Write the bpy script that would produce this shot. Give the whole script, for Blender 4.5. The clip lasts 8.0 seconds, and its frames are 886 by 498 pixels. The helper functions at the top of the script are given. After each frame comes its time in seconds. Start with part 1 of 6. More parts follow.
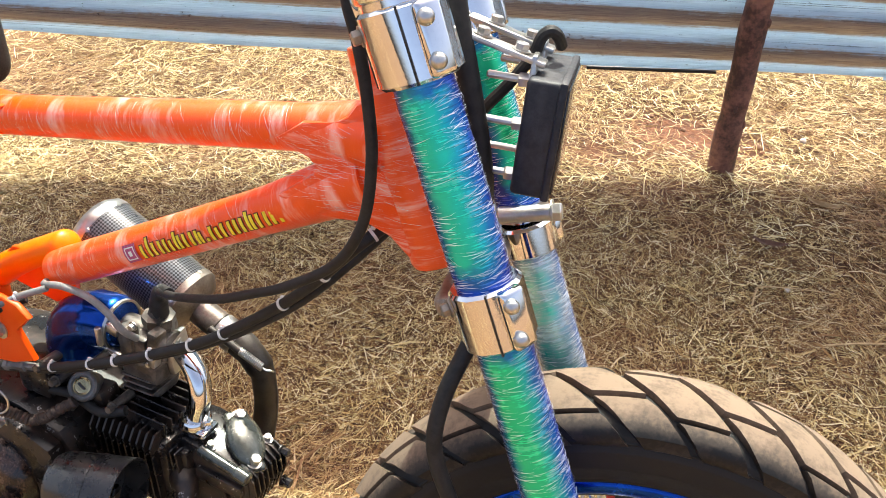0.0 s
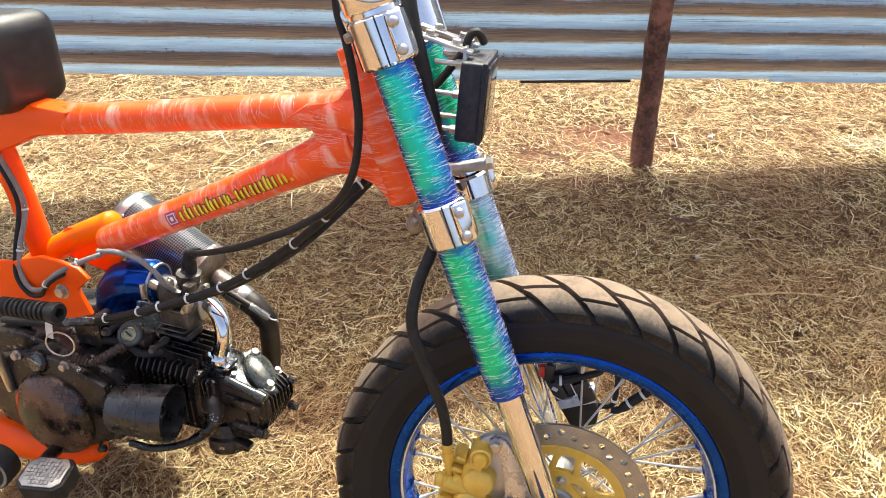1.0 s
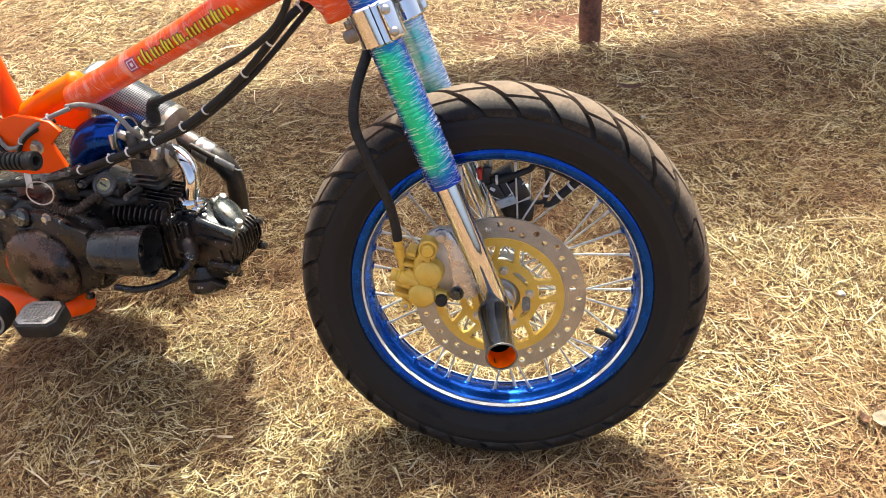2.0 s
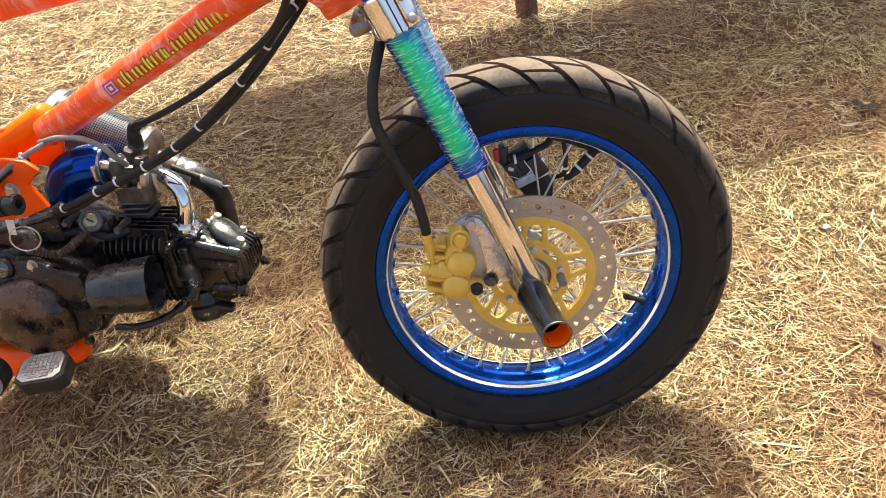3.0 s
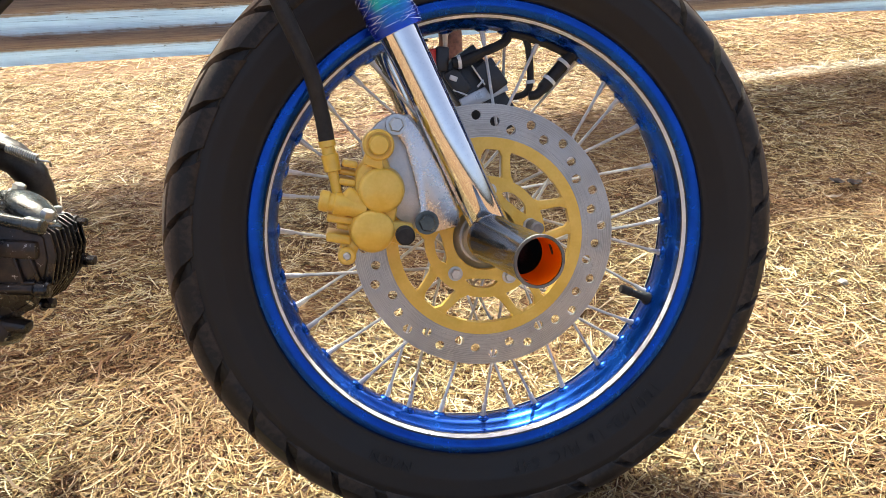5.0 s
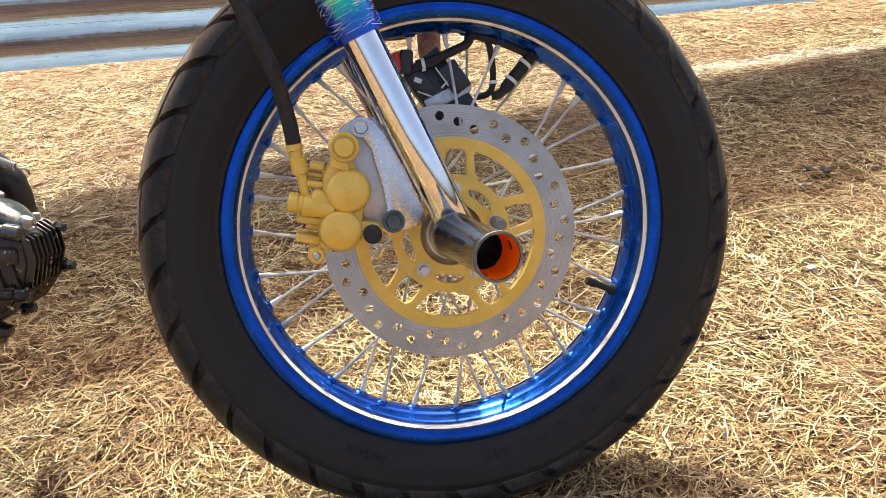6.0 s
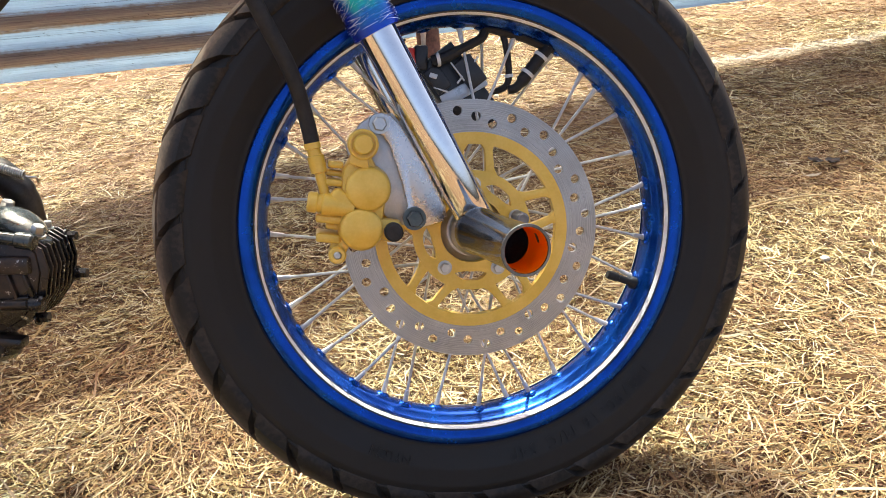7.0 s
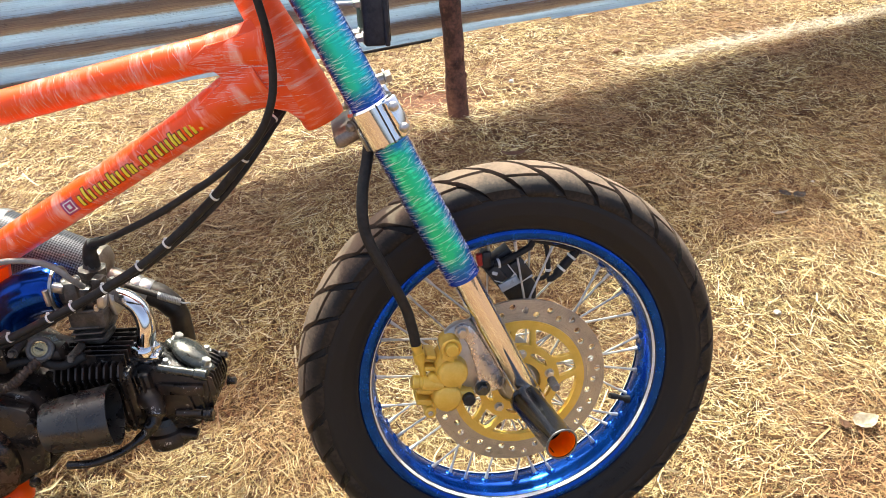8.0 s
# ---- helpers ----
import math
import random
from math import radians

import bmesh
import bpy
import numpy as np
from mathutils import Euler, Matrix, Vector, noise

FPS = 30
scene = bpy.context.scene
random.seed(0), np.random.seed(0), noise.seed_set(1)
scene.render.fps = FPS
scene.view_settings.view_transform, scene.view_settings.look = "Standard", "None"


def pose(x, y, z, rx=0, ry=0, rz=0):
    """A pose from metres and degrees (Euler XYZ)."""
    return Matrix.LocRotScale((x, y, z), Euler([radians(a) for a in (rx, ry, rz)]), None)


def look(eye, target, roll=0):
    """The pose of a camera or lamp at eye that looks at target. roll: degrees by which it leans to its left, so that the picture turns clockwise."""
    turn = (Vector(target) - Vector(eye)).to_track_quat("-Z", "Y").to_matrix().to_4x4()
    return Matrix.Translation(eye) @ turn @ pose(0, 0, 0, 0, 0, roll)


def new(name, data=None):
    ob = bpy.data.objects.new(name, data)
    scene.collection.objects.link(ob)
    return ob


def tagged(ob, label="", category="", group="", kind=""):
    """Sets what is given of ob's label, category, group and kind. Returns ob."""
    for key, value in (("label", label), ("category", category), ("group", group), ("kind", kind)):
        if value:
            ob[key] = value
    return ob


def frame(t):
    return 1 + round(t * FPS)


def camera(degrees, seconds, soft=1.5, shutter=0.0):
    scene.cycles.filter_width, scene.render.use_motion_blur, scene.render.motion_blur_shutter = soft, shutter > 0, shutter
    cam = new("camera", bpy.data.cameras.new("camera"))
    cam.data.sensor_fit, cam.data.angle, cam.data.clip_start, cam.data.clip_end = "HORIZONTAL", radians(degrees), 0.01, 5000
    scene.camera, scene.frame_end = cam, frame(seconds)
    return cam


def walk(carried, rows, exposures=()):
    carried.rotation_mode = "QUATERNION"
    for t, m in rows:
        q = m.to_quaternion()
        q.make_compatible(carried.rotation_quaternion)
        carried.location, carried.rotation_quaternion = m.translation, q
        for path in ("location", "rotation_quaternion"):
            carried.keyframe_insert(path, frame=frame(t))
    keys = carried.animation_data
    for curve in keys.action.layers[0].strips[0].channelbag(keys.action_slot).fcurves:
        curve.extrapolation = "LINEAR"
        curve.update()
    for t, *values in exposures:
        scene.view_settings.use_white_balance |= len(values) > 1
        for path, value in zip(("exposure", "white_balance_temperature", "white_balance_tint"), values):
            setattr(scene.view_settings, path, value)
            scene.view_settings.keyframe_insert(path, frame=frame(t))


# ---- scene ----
cam = camera(57.93, 8.0, soft=0.75)
# seconds, eye in metres, turn in degrees
ROWS = [
    (0.0, -0.0814, -0.3635, 1.0829, 50.331, -0.23, 13.696),
    (0.3, -0.075, -0.4754, 1.1507, 51.932, -0.319, 11.398),
    (0.5, -0.0692, -0.5188, 1.1549, 52.375, 0.036, 10.263),
    (0.7, -0.0644, -0.557, 1.1636, 52.559, -0.163, 9.908),
    (1.0, -0.0318, -0.6333, 1.1677, 52.876, 0.422, 9.361),
    (1.2, -0.0058, -0.6978, 1.1677, 52.79, 1.294, 8.243),
    (1.5, 0.0254, -0.7767, 1.1346, 52.057, 2.131, 7.195),
    (1.7, 0.033, -0.7979, 1.1197, 49.912, 1.945, 6.912),
    (2.0, 0.045, -0.8165, 1.0912, 49.003, 2.982, 5.88),
    (2.2, 0.0499, -0.8229, 1.0943, 48.833, 3.409, 5.182),
    (3.3, -0.1498, -0.76, 1.0653, 47.342, 5.176, -6.505),
    (3.5, -0.1536, -0.7163, 1.0162, 47.945, 4.784, -6.971),
    (3.8, -0.1714, -0.6539, 0.8837, 49.196, 2.865, -6.217),
    (4.0, -0.1807, -0.6109, 0.7631, 52.591, 2.682, -7.043),
    (4.2, -0.1631, -0.5773, 0.6743, 55.99, 4.138, -8.735),
    (4.5, -0.149, -0.6051, 0.6057, 63.911, 2.507, -8.691),
    (4.7, -0.1407, -0.6388, 0.6173, 65.131, 2.138, -8.324),
    (5.0, -0.1267, -0.6695, 0.6006, 65.064, 2.35, -8.668),
    (5.2, -0.1207, -0.6621, 0.5985, 63.856, 2.679, -9.524),
    (6.3, -0.1062, -0.6997, 0.6148, 65.01, 3.631, -10.091),
    (6.5, -0.1102, -0.6967, 0.6108, 65.164, 3.882, -10.606),
    (6.8, -0.1116, -0.7013, 0.6174, 64.476, 3.982, -10.198),
    (7.0, -0.1293, -0.6825, 0.6025, 64.863, 4.546, -10.657),
    (7.2, -0.1434, -0.6645, 0.637, 63.597, 5.692, -10.793),
    (7.3, -0.157, -0.6294, 0.6879, 60.896, 5.195, -11.387),
    (7.5, -0.1555, -0.6468, 0.8168, 56.856, 5.559, -11.776),
    (7.6, -0.1539, -0.6666, 0.886, 55.472, 5.351, -11.726),
    (7.8, -0.1744, -0.7178, 0.9989, 54.327, 4.204, -11.568),
    (8.0, -0.2024, -0.7499, 1.0848, 53.798, 3.103, -10.884),
]
walk(cam, [(t, pose(x, y, z, rx, ry, rz)) for t, x, y, z, rx, ry, rz in ROWS], [(0.0, 1.63, 6800, 9), (1.2, 1.6, 6750, 9), (2.2, 1.51, 6750, 9), (3.5, 1.49, 6750, 9), (4.5, 1.59, 6750, 9), (6.5, 1.57, 6750, 9), (8.0, 1.55, 6800, 9)])

# ---- sky and sun ----
SUN_EL, SUN_AZ = radians(54), radians(4)
world = bpy.data.worlds.new("sky")
scene.world = world
world.use_nodes = True
wn = world.node_tree.nodes
sky = wn.new("ShaderNodeTexSky")
sky.sky_type, sky.sun_disc = "NISHITA", False
sky.sun_elevation, sky.sun_rotation = SUN_EL, -SUN_AZ
sky.air_density, sky.dust_density, sky.ozone_density = 0.55, 6.5, 0.0
wn["Background"].inputs["Strength"].default_value = 0.158
world.node_tree.links.new(sky.outputs[0], wn["Background"].inputs["Color"])
sun_data = bpy.data.lights.new("sun", "SUN")
sun_data.energy, sun_data.angle, sun_data.color = 2.6, radians(0.6), (0.88, 1.0, 0.92)
sun = new("sun", sun_data)
sun.matrix_world = look((0, 0, 0), (math.sin(SUN_AZ) * math.cos(SUN_EL), -math.cos(SUN_AZ) * math.cos(SUN_EL), -math.sin(SUN_EL)))


# ---- materials ----
class Nodes:
    """A material's node tree, built up in a few calls."""

    def __init__(self, name):
        self.m = bpy.data.materials.new(name)
        self.m.use_nodes = True
        self.t = self.m.node_tree
        self.b = self.t.nodes["Principled BSDF"]

    def put(self, kind, **values):
        n = self.t.nodes.new(kind)
        for k, v in values.items():
            n.inputs[k.replace("_", " ")].default_value = v
        return n

    def join(self, a, b):
        self.t.links.new(a, b)

    def coords(self, space="Object", scale=(1, 1, 1), turn=(0, 0, 0)):
        c = self.put("ShaderNodeTexCoord")
        m = self.put("ShaderNodeMapping")
        m.inputs["Scale"].default_value = scale
        m.inputs["Rotation"].default_value = turn
        self.join(c.outputs[space], m.inputs["Vector"])
        return m.outputs[0]

    def noise(self, vec, scale, detail=4.0, rough=0.6):
        n = self.put("ShaderNodeTexNoise", Scale=scale, Detail=detail, Roughness=rough)
        if vec:
            self.join(vec, n.inputs["Vector"])
        return n.outputs["Fac"]

    def ramp(self, fac, stops):
        r = self.put("ShaderNodeValToRGB")
        e = r.color_ramp.elements
        while len(e) < len(stops):
            e.new(0.5)
        for el, (p, c) in zip(e, stops):
            el.position = p
            el.color = (*c, 1) if isinstance(c, tuple) else (c, c, c, 1)
        self.join(fac, r.inputs[0])
        return r.outputs[0]

    def mix(self, fac, a, b):
        n = self.t.nodes.new("ShaderNodeMix")
        n.data_type = "RGBA"
        for sock, v in ((n.inputs[0], fac), (n.inputs[6], a), (n.inputs[7], b)):
            if isinstance(v, (int, float)):
                sock.default_value = v
            elif isinstance(v, tuple):
                sock.default_value = (*v, 1)
            else:
                self.join(v, sock)
        return n.outputs[2]

    def math(self, op, a, b=0.0):
        n = self.t.nodes.new("ShaderNodeMath")
        n.operation = op
        for sock, v in zip(n.inputs, (a, b)):
            if isinstance(v, (int, float)):
                sock.default_value = v
            else:
                self.join(v, sock)
        return n.outputs[0]

    def bump(self, height, strength, distance=0.002):
        n = self.put("ShaderNodeBump", Strength=strength, Distance=distance)
        self.join(height, n.inputs["Height"])
        self.join(n.outputs[0], self.b.inputs["Normal"])

    def done(self, colour=None, rough=None, metal=None, coat=None):
        for key, v in (("Base Color", colour), ("Roughness", rough), ("Metallic", metal), ("Coat Weight", coat)):
            if v is None:
                continue
            if isinstance(v, tuple):
                self.b.inputs[key].default_value = (*v, 1)
            elif isinstance(v, (int, float)):
                self.b.inputs[key].default_value = v
            else:
                self.join(v, self.b.inputs[key])
        return self.m


def worn(name, c1, c2, scale=40.0, rough=(0.3, 0.5), metal=0.0, bump=0.1, grit=400.0, lo=0.4, hi=0.65, coat=0.0, shine=0.5):
    """A surface of two tones in cloudy patches, with fine grain in its relief and its gloss."""
    n = Nodes(name)
    v = n.coords()
    big = n.noise(v, scale)
    fine = n.noise(v, grit, 3.0)
    both = n.math("ADD", n.math("MULTIPLY", big, 0.75), n.math("MULTIPLY", fine, 0.25))
    col = n.ramp(both, [(lo, c1), (hi, c2)])
    ro = n.ramp(both, [(lo, rough[0]), (hi, rough[1])])
    n.bump(fine, bump, 0.0008)
    n.b.inputs["Specular IOR Level"].default_value = shine
    return n.done(col, ro, metal, coat)


def straw_material(name, tones, stain, amount):
    """Dry stalks, each of its own tone, browner in patches where they lie rotten."""
    n = Nodes(name)
    g = n.put("ShaderNodeNewGeometry")
    col = n.ramp(g.outputs["Random Per Island"], tones)
    patch = n.noise(n.coords(), 2.6, 4.0)
    col = n.mix(n.ramp(patch, [(0.42, 0.0), (0.64, amount)]), col, stain)
    # a trail of pale dust that runs along the fence
    sep = n.put("ShaderNodeSeparateXYZ")
    n.join(g.outputs["Position"], sep.inputs[0])
    off = n.math("ABSOLUTE", n.math("SUBTRACT", n.math("SUBTRACT", sep.outputs["Y"], n.math("MULTIPLY", sep.outputs["X"], 0.156)), 1.425))
    off = n.math("ADD", off, n.math("MULTIPLY", n.noise(n.coords(), 9.0, 4.0), 0.10))
    trail = n.math("MULTIPLY", n.ramp(off, [(0.06, 0.5), (0.11, 0.0)]), n.ramp(n.math("MULTIPLY", sep.outputs["X"], 0.5), [(0.36, 0.0), (0.52, 1.0)]))
    col = n.mix(trail, col, (0.84, 0.77, 0.62))
    n.b.inputs["Specular IOR Level"].default_value = 0.3
    return n.done(col, 0.6)


def soil_material():
    """Trodden straw over brown soil, with a patch of dug red earth round the fence post."""
    n = Nodes("straw_strewn_soil")
    v = n.coords()
    a, b = n.noise(v, 2.5, 5.0), n.noise(v, 60.0, 5.0)
    base = n.ramp(a, [(0.35, (0.085, 0.032, 0.015)), (0.6, (0.13, 0.050, 0.023))])
    col = base
    for turn, tone in ((0.5, (0.22, 0.130, 0.053)), (2.1, (0.165, 0.090, 0.036)), (1.2, (0.30, 0.190, 0.078))):
        streak = n.noise(n.coords(scale=(10, 110, 10), turn=(0, 0, turn)), 7.0, 3.0)
        col = n.mix(n.ramp(streak, [(0.50, 0.0), (0.60, 0.8)]), col, tone)
    g = n.put("ShaderNodeNewGeometry")
    far = n.put("ShaderNodeVectorMath")
    far.operation = "DISTANCE"
    n.join(g.outputs["Position"], far.inputs[0])
    far.inputs[1].default_value = (0.07, 1.46, 0.0)
    dug = n.math("ADD", far.outputs["Value"], n.math("MULTIPLY", n.noise(v, 9.0, 4.0), 0.25))
    red = n.ramp(b, [(0.35, (0.075, 0.024, 0.010)), (0.7, (0.20, 0.072, 0.029))])
    col = n.mix(n.ramp(dug, [(0.36, 0.95), (0.50, 0.0)]), col, red)
    n.bump(b, 0.6, 0.01)
    return n.done(col, 0.9)


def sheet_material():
    """Galvanised iron: brown stripes along the waves, part rusty, part painted reflection of the ground, with ochre
    threads, dark creases, scratches and spots.
    """
    n = Nodes("galvanised_iron")
    sep = n.put("ShaderNodeSeparateXYZ")
    n.join(n.coords(), sep.inputs[0])
    streak = n.noise(n.coords(scale=(0.5, 1, 26)), 7.0, 8.0, 0.72)
    thread = n.noise(n.coords(scale=(1.2, 1, 85)), 7.0, 7.0, 0.8)
    spots = n.noise(n.coords(scale=(1, 1, 2)), 60.0, 7.0, 0.75)
    runs = n.noise(n.coords(scale=(60, 1, 3)), 4.0, 5.0, 0.7)
    # stripes on one slope of each wave: rusty iron plus a painted ground reflection
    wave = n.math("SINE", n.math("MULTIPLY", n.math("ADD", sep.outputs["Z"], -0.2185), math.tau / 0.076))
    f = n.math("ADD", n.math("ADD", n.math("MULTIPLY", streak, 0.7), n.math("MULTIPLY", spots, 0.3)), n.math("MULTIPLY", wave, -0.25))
    rust_and_reflection = n.ramp(f, [(0.46, 0.0), (0.60, 0.95)])
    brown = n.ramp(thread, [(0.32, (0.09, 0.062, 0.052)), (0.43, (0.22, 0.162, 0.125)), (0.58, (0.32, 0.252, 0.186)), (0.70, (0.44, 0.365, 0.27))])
    # zinc, with the blue of the reflected sky put into its colour
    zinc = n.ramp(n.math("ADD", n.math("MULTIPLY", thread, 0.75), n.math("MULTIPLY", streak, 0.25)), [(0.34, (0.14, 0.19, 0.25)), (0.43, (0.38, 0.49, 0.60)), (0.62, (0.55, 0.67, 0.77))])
    col = n.mix(rust_and_reflection, zinc, brown)
    crease = n.noise(n.coords(scale=(0.35, 1, 130)), 3.0, 3.0)
    mark = n.math("MULTIPLY", n.ramp(crease, [(0.62, 0.0), (0.66, 1.0)]), n.ramp(runs, [(0.40, 0.2), (0.55, 1.0)]))
    fleck = n.ramp(spots, [(0.63, 0.0), (0.67, 1.0)])
    col = n.mix(n.math("MULTIPLY", n.math("MAXIMUM", mark, fleck), 0.85), col, (0.045, 0.035, 0.035))
    ro = n.mix(rust_and_reflection, (0.42, 0.42, 0.42), (0.78, 0.78, 0.78))
    n.bump(n.math("ADD", n.math("MULTIPLY", thread, 0.7), spots), 0.3, 0.002)
    return n.done(col, ro, n.ramp(rust_and_reflection, [(0.0, 0.6), (1.0, 0.05)]))


def wrapped(name, paint, dark, haze, amount, space="UV", size=1.0):
    """Bright paint under stretch film: thin pale creases and hazy bands that run round the tube."""
    n = Nodes(name)
    uv = n.coords(space, (1.6 * size, 120.0 * size, 80.0 * size), (0, 0, 0.14))
    uv2 = n.coords(space, (2.2 * size, 12.0 * size, 14.0 * size), (0, 0.35, -0.30))
    f = n.math("MULTIPLY", n.noise(uv, 2.2, 5.0, 0.75), n.noise(uv2, 1.6, 3.0))
    lines = n.ramp(f, [(0.30, 0.0), (0.42, amount)])
    col = n.mix(n.noise(n.coords(), 12.0), paint, dark)
    band = n.noise(n.coords(space, (1.2 * size, 13.0 * size, 9.0 * size), (0, 0.2, 0.20)), 1.7, 5.0, 0.62)
    veil = n.ramp(band, [(0.52, 0.0), (0.60, amount * 0.5), (0.74, amount * 1.5)])
    col = n.mix(n.math("MAXIMUM", lines, veil), col, haze)
    n.bump(n.math("ADD", f, n.math("MULTIPLY", band, 0.5)), 0.35, 0.003)
    n.b.inputs["Specular IOR Level"].default_value = 0.35
    n.b.inputs["Coat Roughness"].default_value = 0.30
    return n.done(col, n.ramp(f, [(0.2, 0.30), (0.4, 0.46)]), 0.0, n.ramp(veil, [(0.0, 0.45), (0.5, 0.9)]))


def rainbow_material(name="oil_slick_foil", lo=0.35, pale=0.32, green=0.0, shift=0.0):
    """Oil-slick foil under film: its reflected blue, teal and green are painted in bands round the tube."""
    n = Nodes(name)
    sep = n.put("ShaderNodeSeparateXYZ")
    n.join(n.coords("UV"), sep.inputs[0])
    wob = n.noise(n.coords("UV", (2.0, 3.0, 1)), 2.5, 4.0)
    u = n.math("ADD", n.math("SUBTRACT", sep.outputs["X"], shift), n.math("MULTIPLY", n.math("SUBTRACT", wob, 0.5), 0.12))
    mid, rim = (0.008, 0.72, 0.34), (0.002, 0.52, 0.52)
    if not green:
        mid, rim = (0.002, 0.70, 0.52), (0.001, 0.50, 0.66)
    # painted sheen: bright teal on the near side, navy where the tube turns away
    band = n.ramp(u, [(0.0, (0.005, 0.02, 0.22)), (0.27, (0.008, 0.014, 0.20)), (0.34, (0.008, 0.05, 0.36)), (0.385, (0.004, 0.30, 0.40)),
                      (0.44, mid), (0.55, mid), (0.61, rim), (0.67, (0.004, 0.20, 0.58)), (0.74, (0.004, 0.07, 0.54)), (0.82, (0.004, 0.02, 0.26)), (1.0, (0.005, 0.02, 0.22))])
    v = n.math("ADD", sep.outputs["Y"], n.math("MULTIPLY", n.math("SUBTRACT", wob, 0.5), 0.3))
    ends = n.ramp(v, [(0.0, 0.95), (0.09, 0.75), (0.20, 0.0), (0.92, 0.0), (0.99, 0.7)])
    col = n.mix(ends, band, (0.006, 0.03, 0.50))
    film = n.math("MULTIPLY", n.noise(n.coords("UV", (1.2, 34.0, 1), (0, 0, 0.12)), 2.6, 6.0, 0.75), n.noise(n.coords("UV", (3, 4, 1)), 2.0, 4.0))
    crease = n.noise(n.coords("UV", (1.5, 60.0, 1), (0, 0, -0.06)), 3.0, 4.0, 0.7)
    # navy creases, kept to the sides to deepen the painted sheen there
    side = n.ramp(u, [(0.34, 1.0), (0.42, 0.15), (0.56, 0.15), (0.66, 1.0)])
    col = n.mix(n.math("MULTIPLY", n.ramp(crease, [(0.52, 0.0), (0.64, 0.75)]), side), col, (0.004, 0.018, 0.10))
    col = n.mix(n.ramp(film, [(lo, 0.0), (lo + 0.16, pale)]), col, (0.62, 0.72, 0.78))
    n.bump(film, 0.35, 0.002)
    return n.done(col, n.ramp(film, [(0.25, 0.20), (0.42, 0.45)]), 0.55, 0.2)


def rubber_material(name, dust, lo, hi):
    n = Nodes(name)
    v = n.coords()
    a, b = n.noise(v, 14.0, 6.0, 0.65), n.noise(v, 260.0, 3.0)
    f = n.math("ADD", n.math("MULTIPLY", a, 0.8), n.math("MULTIPLY", b, 0.2))
    col = n.ramp(f, [(lo, (0.0092, 0.0090, 0.0090)), (hi, dust)])
    n.bump(b, 0.15, 0.0006)
    n.b.inputs["Specular IOR Level"].default_value = 0.34
    return n.done(col, n.ramp(f, [(lo, 0.55), (hi, 0.85)]))


def tread_material():
    """Rubber caked with tan dust where it meets the ground, wiped darker towards the shoulder."""
    n = Nodes("dusty_tread_rubber")
    sep = n.put("ShaderNodeSeparateXYZ")
    v = n.coords()
    n.join(v, sep.inputs[0])
    rad = n.math("SQRT", n.math("ADD", n.math("POWER", sep.outputs["X"], 2.0), n.math("POWER", sep.outputs["Z"], 2.0)))
    big, fine = n.noise(v, 22.0, 6.0, 0.7), n.noise(v, 240.0, 3.0)
    crown = n.ramp(n.math("MULTIPLY", n.math("SUBTRACT", rad, 0.262), 30.0), [(0.30, 0.0), (0.85, 0.40)])
    f = n.math("ADD", n.math("ADD", n.math("MULTIPLY", big, 0.75), n.math("MULTIPLY", fine, 0.25)), crown)
    col = n.ramp(f, [(0.48, (0.009, 0.0085, 0.008)), (0.64, (0.044, 0.034, 0.027)), (0.90, (0.185, 0.133, 0.094))])
    n.bump(fine, 0.2, 0.0008)
    n.b.inputs["Specular IOR Level"].default_value = 0.3
    return n.done(col, n.ramp(f, [(0.5, 0.5), (0.8, 0.9)]))


def engine_material():
    """Old black engine paint: glossy with oil, brown dust in patches, chipped to bare metal in small spots."""
    n = Nodes("engine_black")
    v = n.coords()
    big, mid, fine = n.noise(v, 24.0, 5.0), n.noise(v, 75.0, 5.0, 0.7), n.noise(v, 500.0, 3.0)
    col = n.ramp(n.math("ADD", n.math("MULTIPLY", big, 0.7), n.math("MULTIPLY", mid, 0.3)), [(0.42, (0.005, 0.005, 0.006)), (0.52, (0.016, 0.012, 0.010)), (0.63, (0.050, 0.029, 0.019))])
    chip = n.ramp(n.math("ADD", n.math("MULTIPLY", mid, 0.8), n.math("MULTIPLY", fine, 0.2)), [(0.605, 0.0), (0.620, 1.0)])
    col = n.mix(chip, col, (0.46, 0.45, 0.43))
    n.bump(n.math("ADD", n.math("MULTIPLY", fine, 0.4), mid), 0.35, 0.0012)
    n.b.inputs["Specular IOR Level"].default_value = 0.5
    return n.done(col, n.ramp(big, [(0.4, 0.17), (0.62, 0.48)]), n.math("MULTIPLY", chip, 0.8), 0.0)


def disc_material():
    """Steel scored in rings by the brake pads."""
    n = Nodes("scored_disc_steel")
    sep = n.put("ShaderNodeSeparateXYZ")
    v = n.coords()
    n.join(v, sep.inputs[0])
    rad = n.math("SQRT", n.math("ADD", n.math("POWER", sep.outputs["X"], 2.0), n.math("POWER", sep.outputs["Z"], 2.0)))
    rings = n.put("ShaderNodeTexNoise", Scale=1500.0, Detail=4.0, Roughness=0.7)
    rings.noise_dimensions = "1D"
    n.join(rad, rings.inputs["W"])
    wear = n.noise(v, 26.0, 4.0)
    f = n.math("ADD", n.math("MULTIPLY", rings.outputs["Fac"], 0.65), n.math("MULTIPLY", wear, 0.35))
    col = n.ramp(f, [(0.34, (0.24, 0.245, 0.235)), (0.50, (0.39, 0.39, 0.375)), (0.66, (0.54, 0.53, 0.51))])
    n.bump(rings.outputs["Fac"], 0.3, 0.0006)
    return n.done(col, n.ramp(f, [(0.35, 0.46), (0.65, 0.26)]), 0.9)


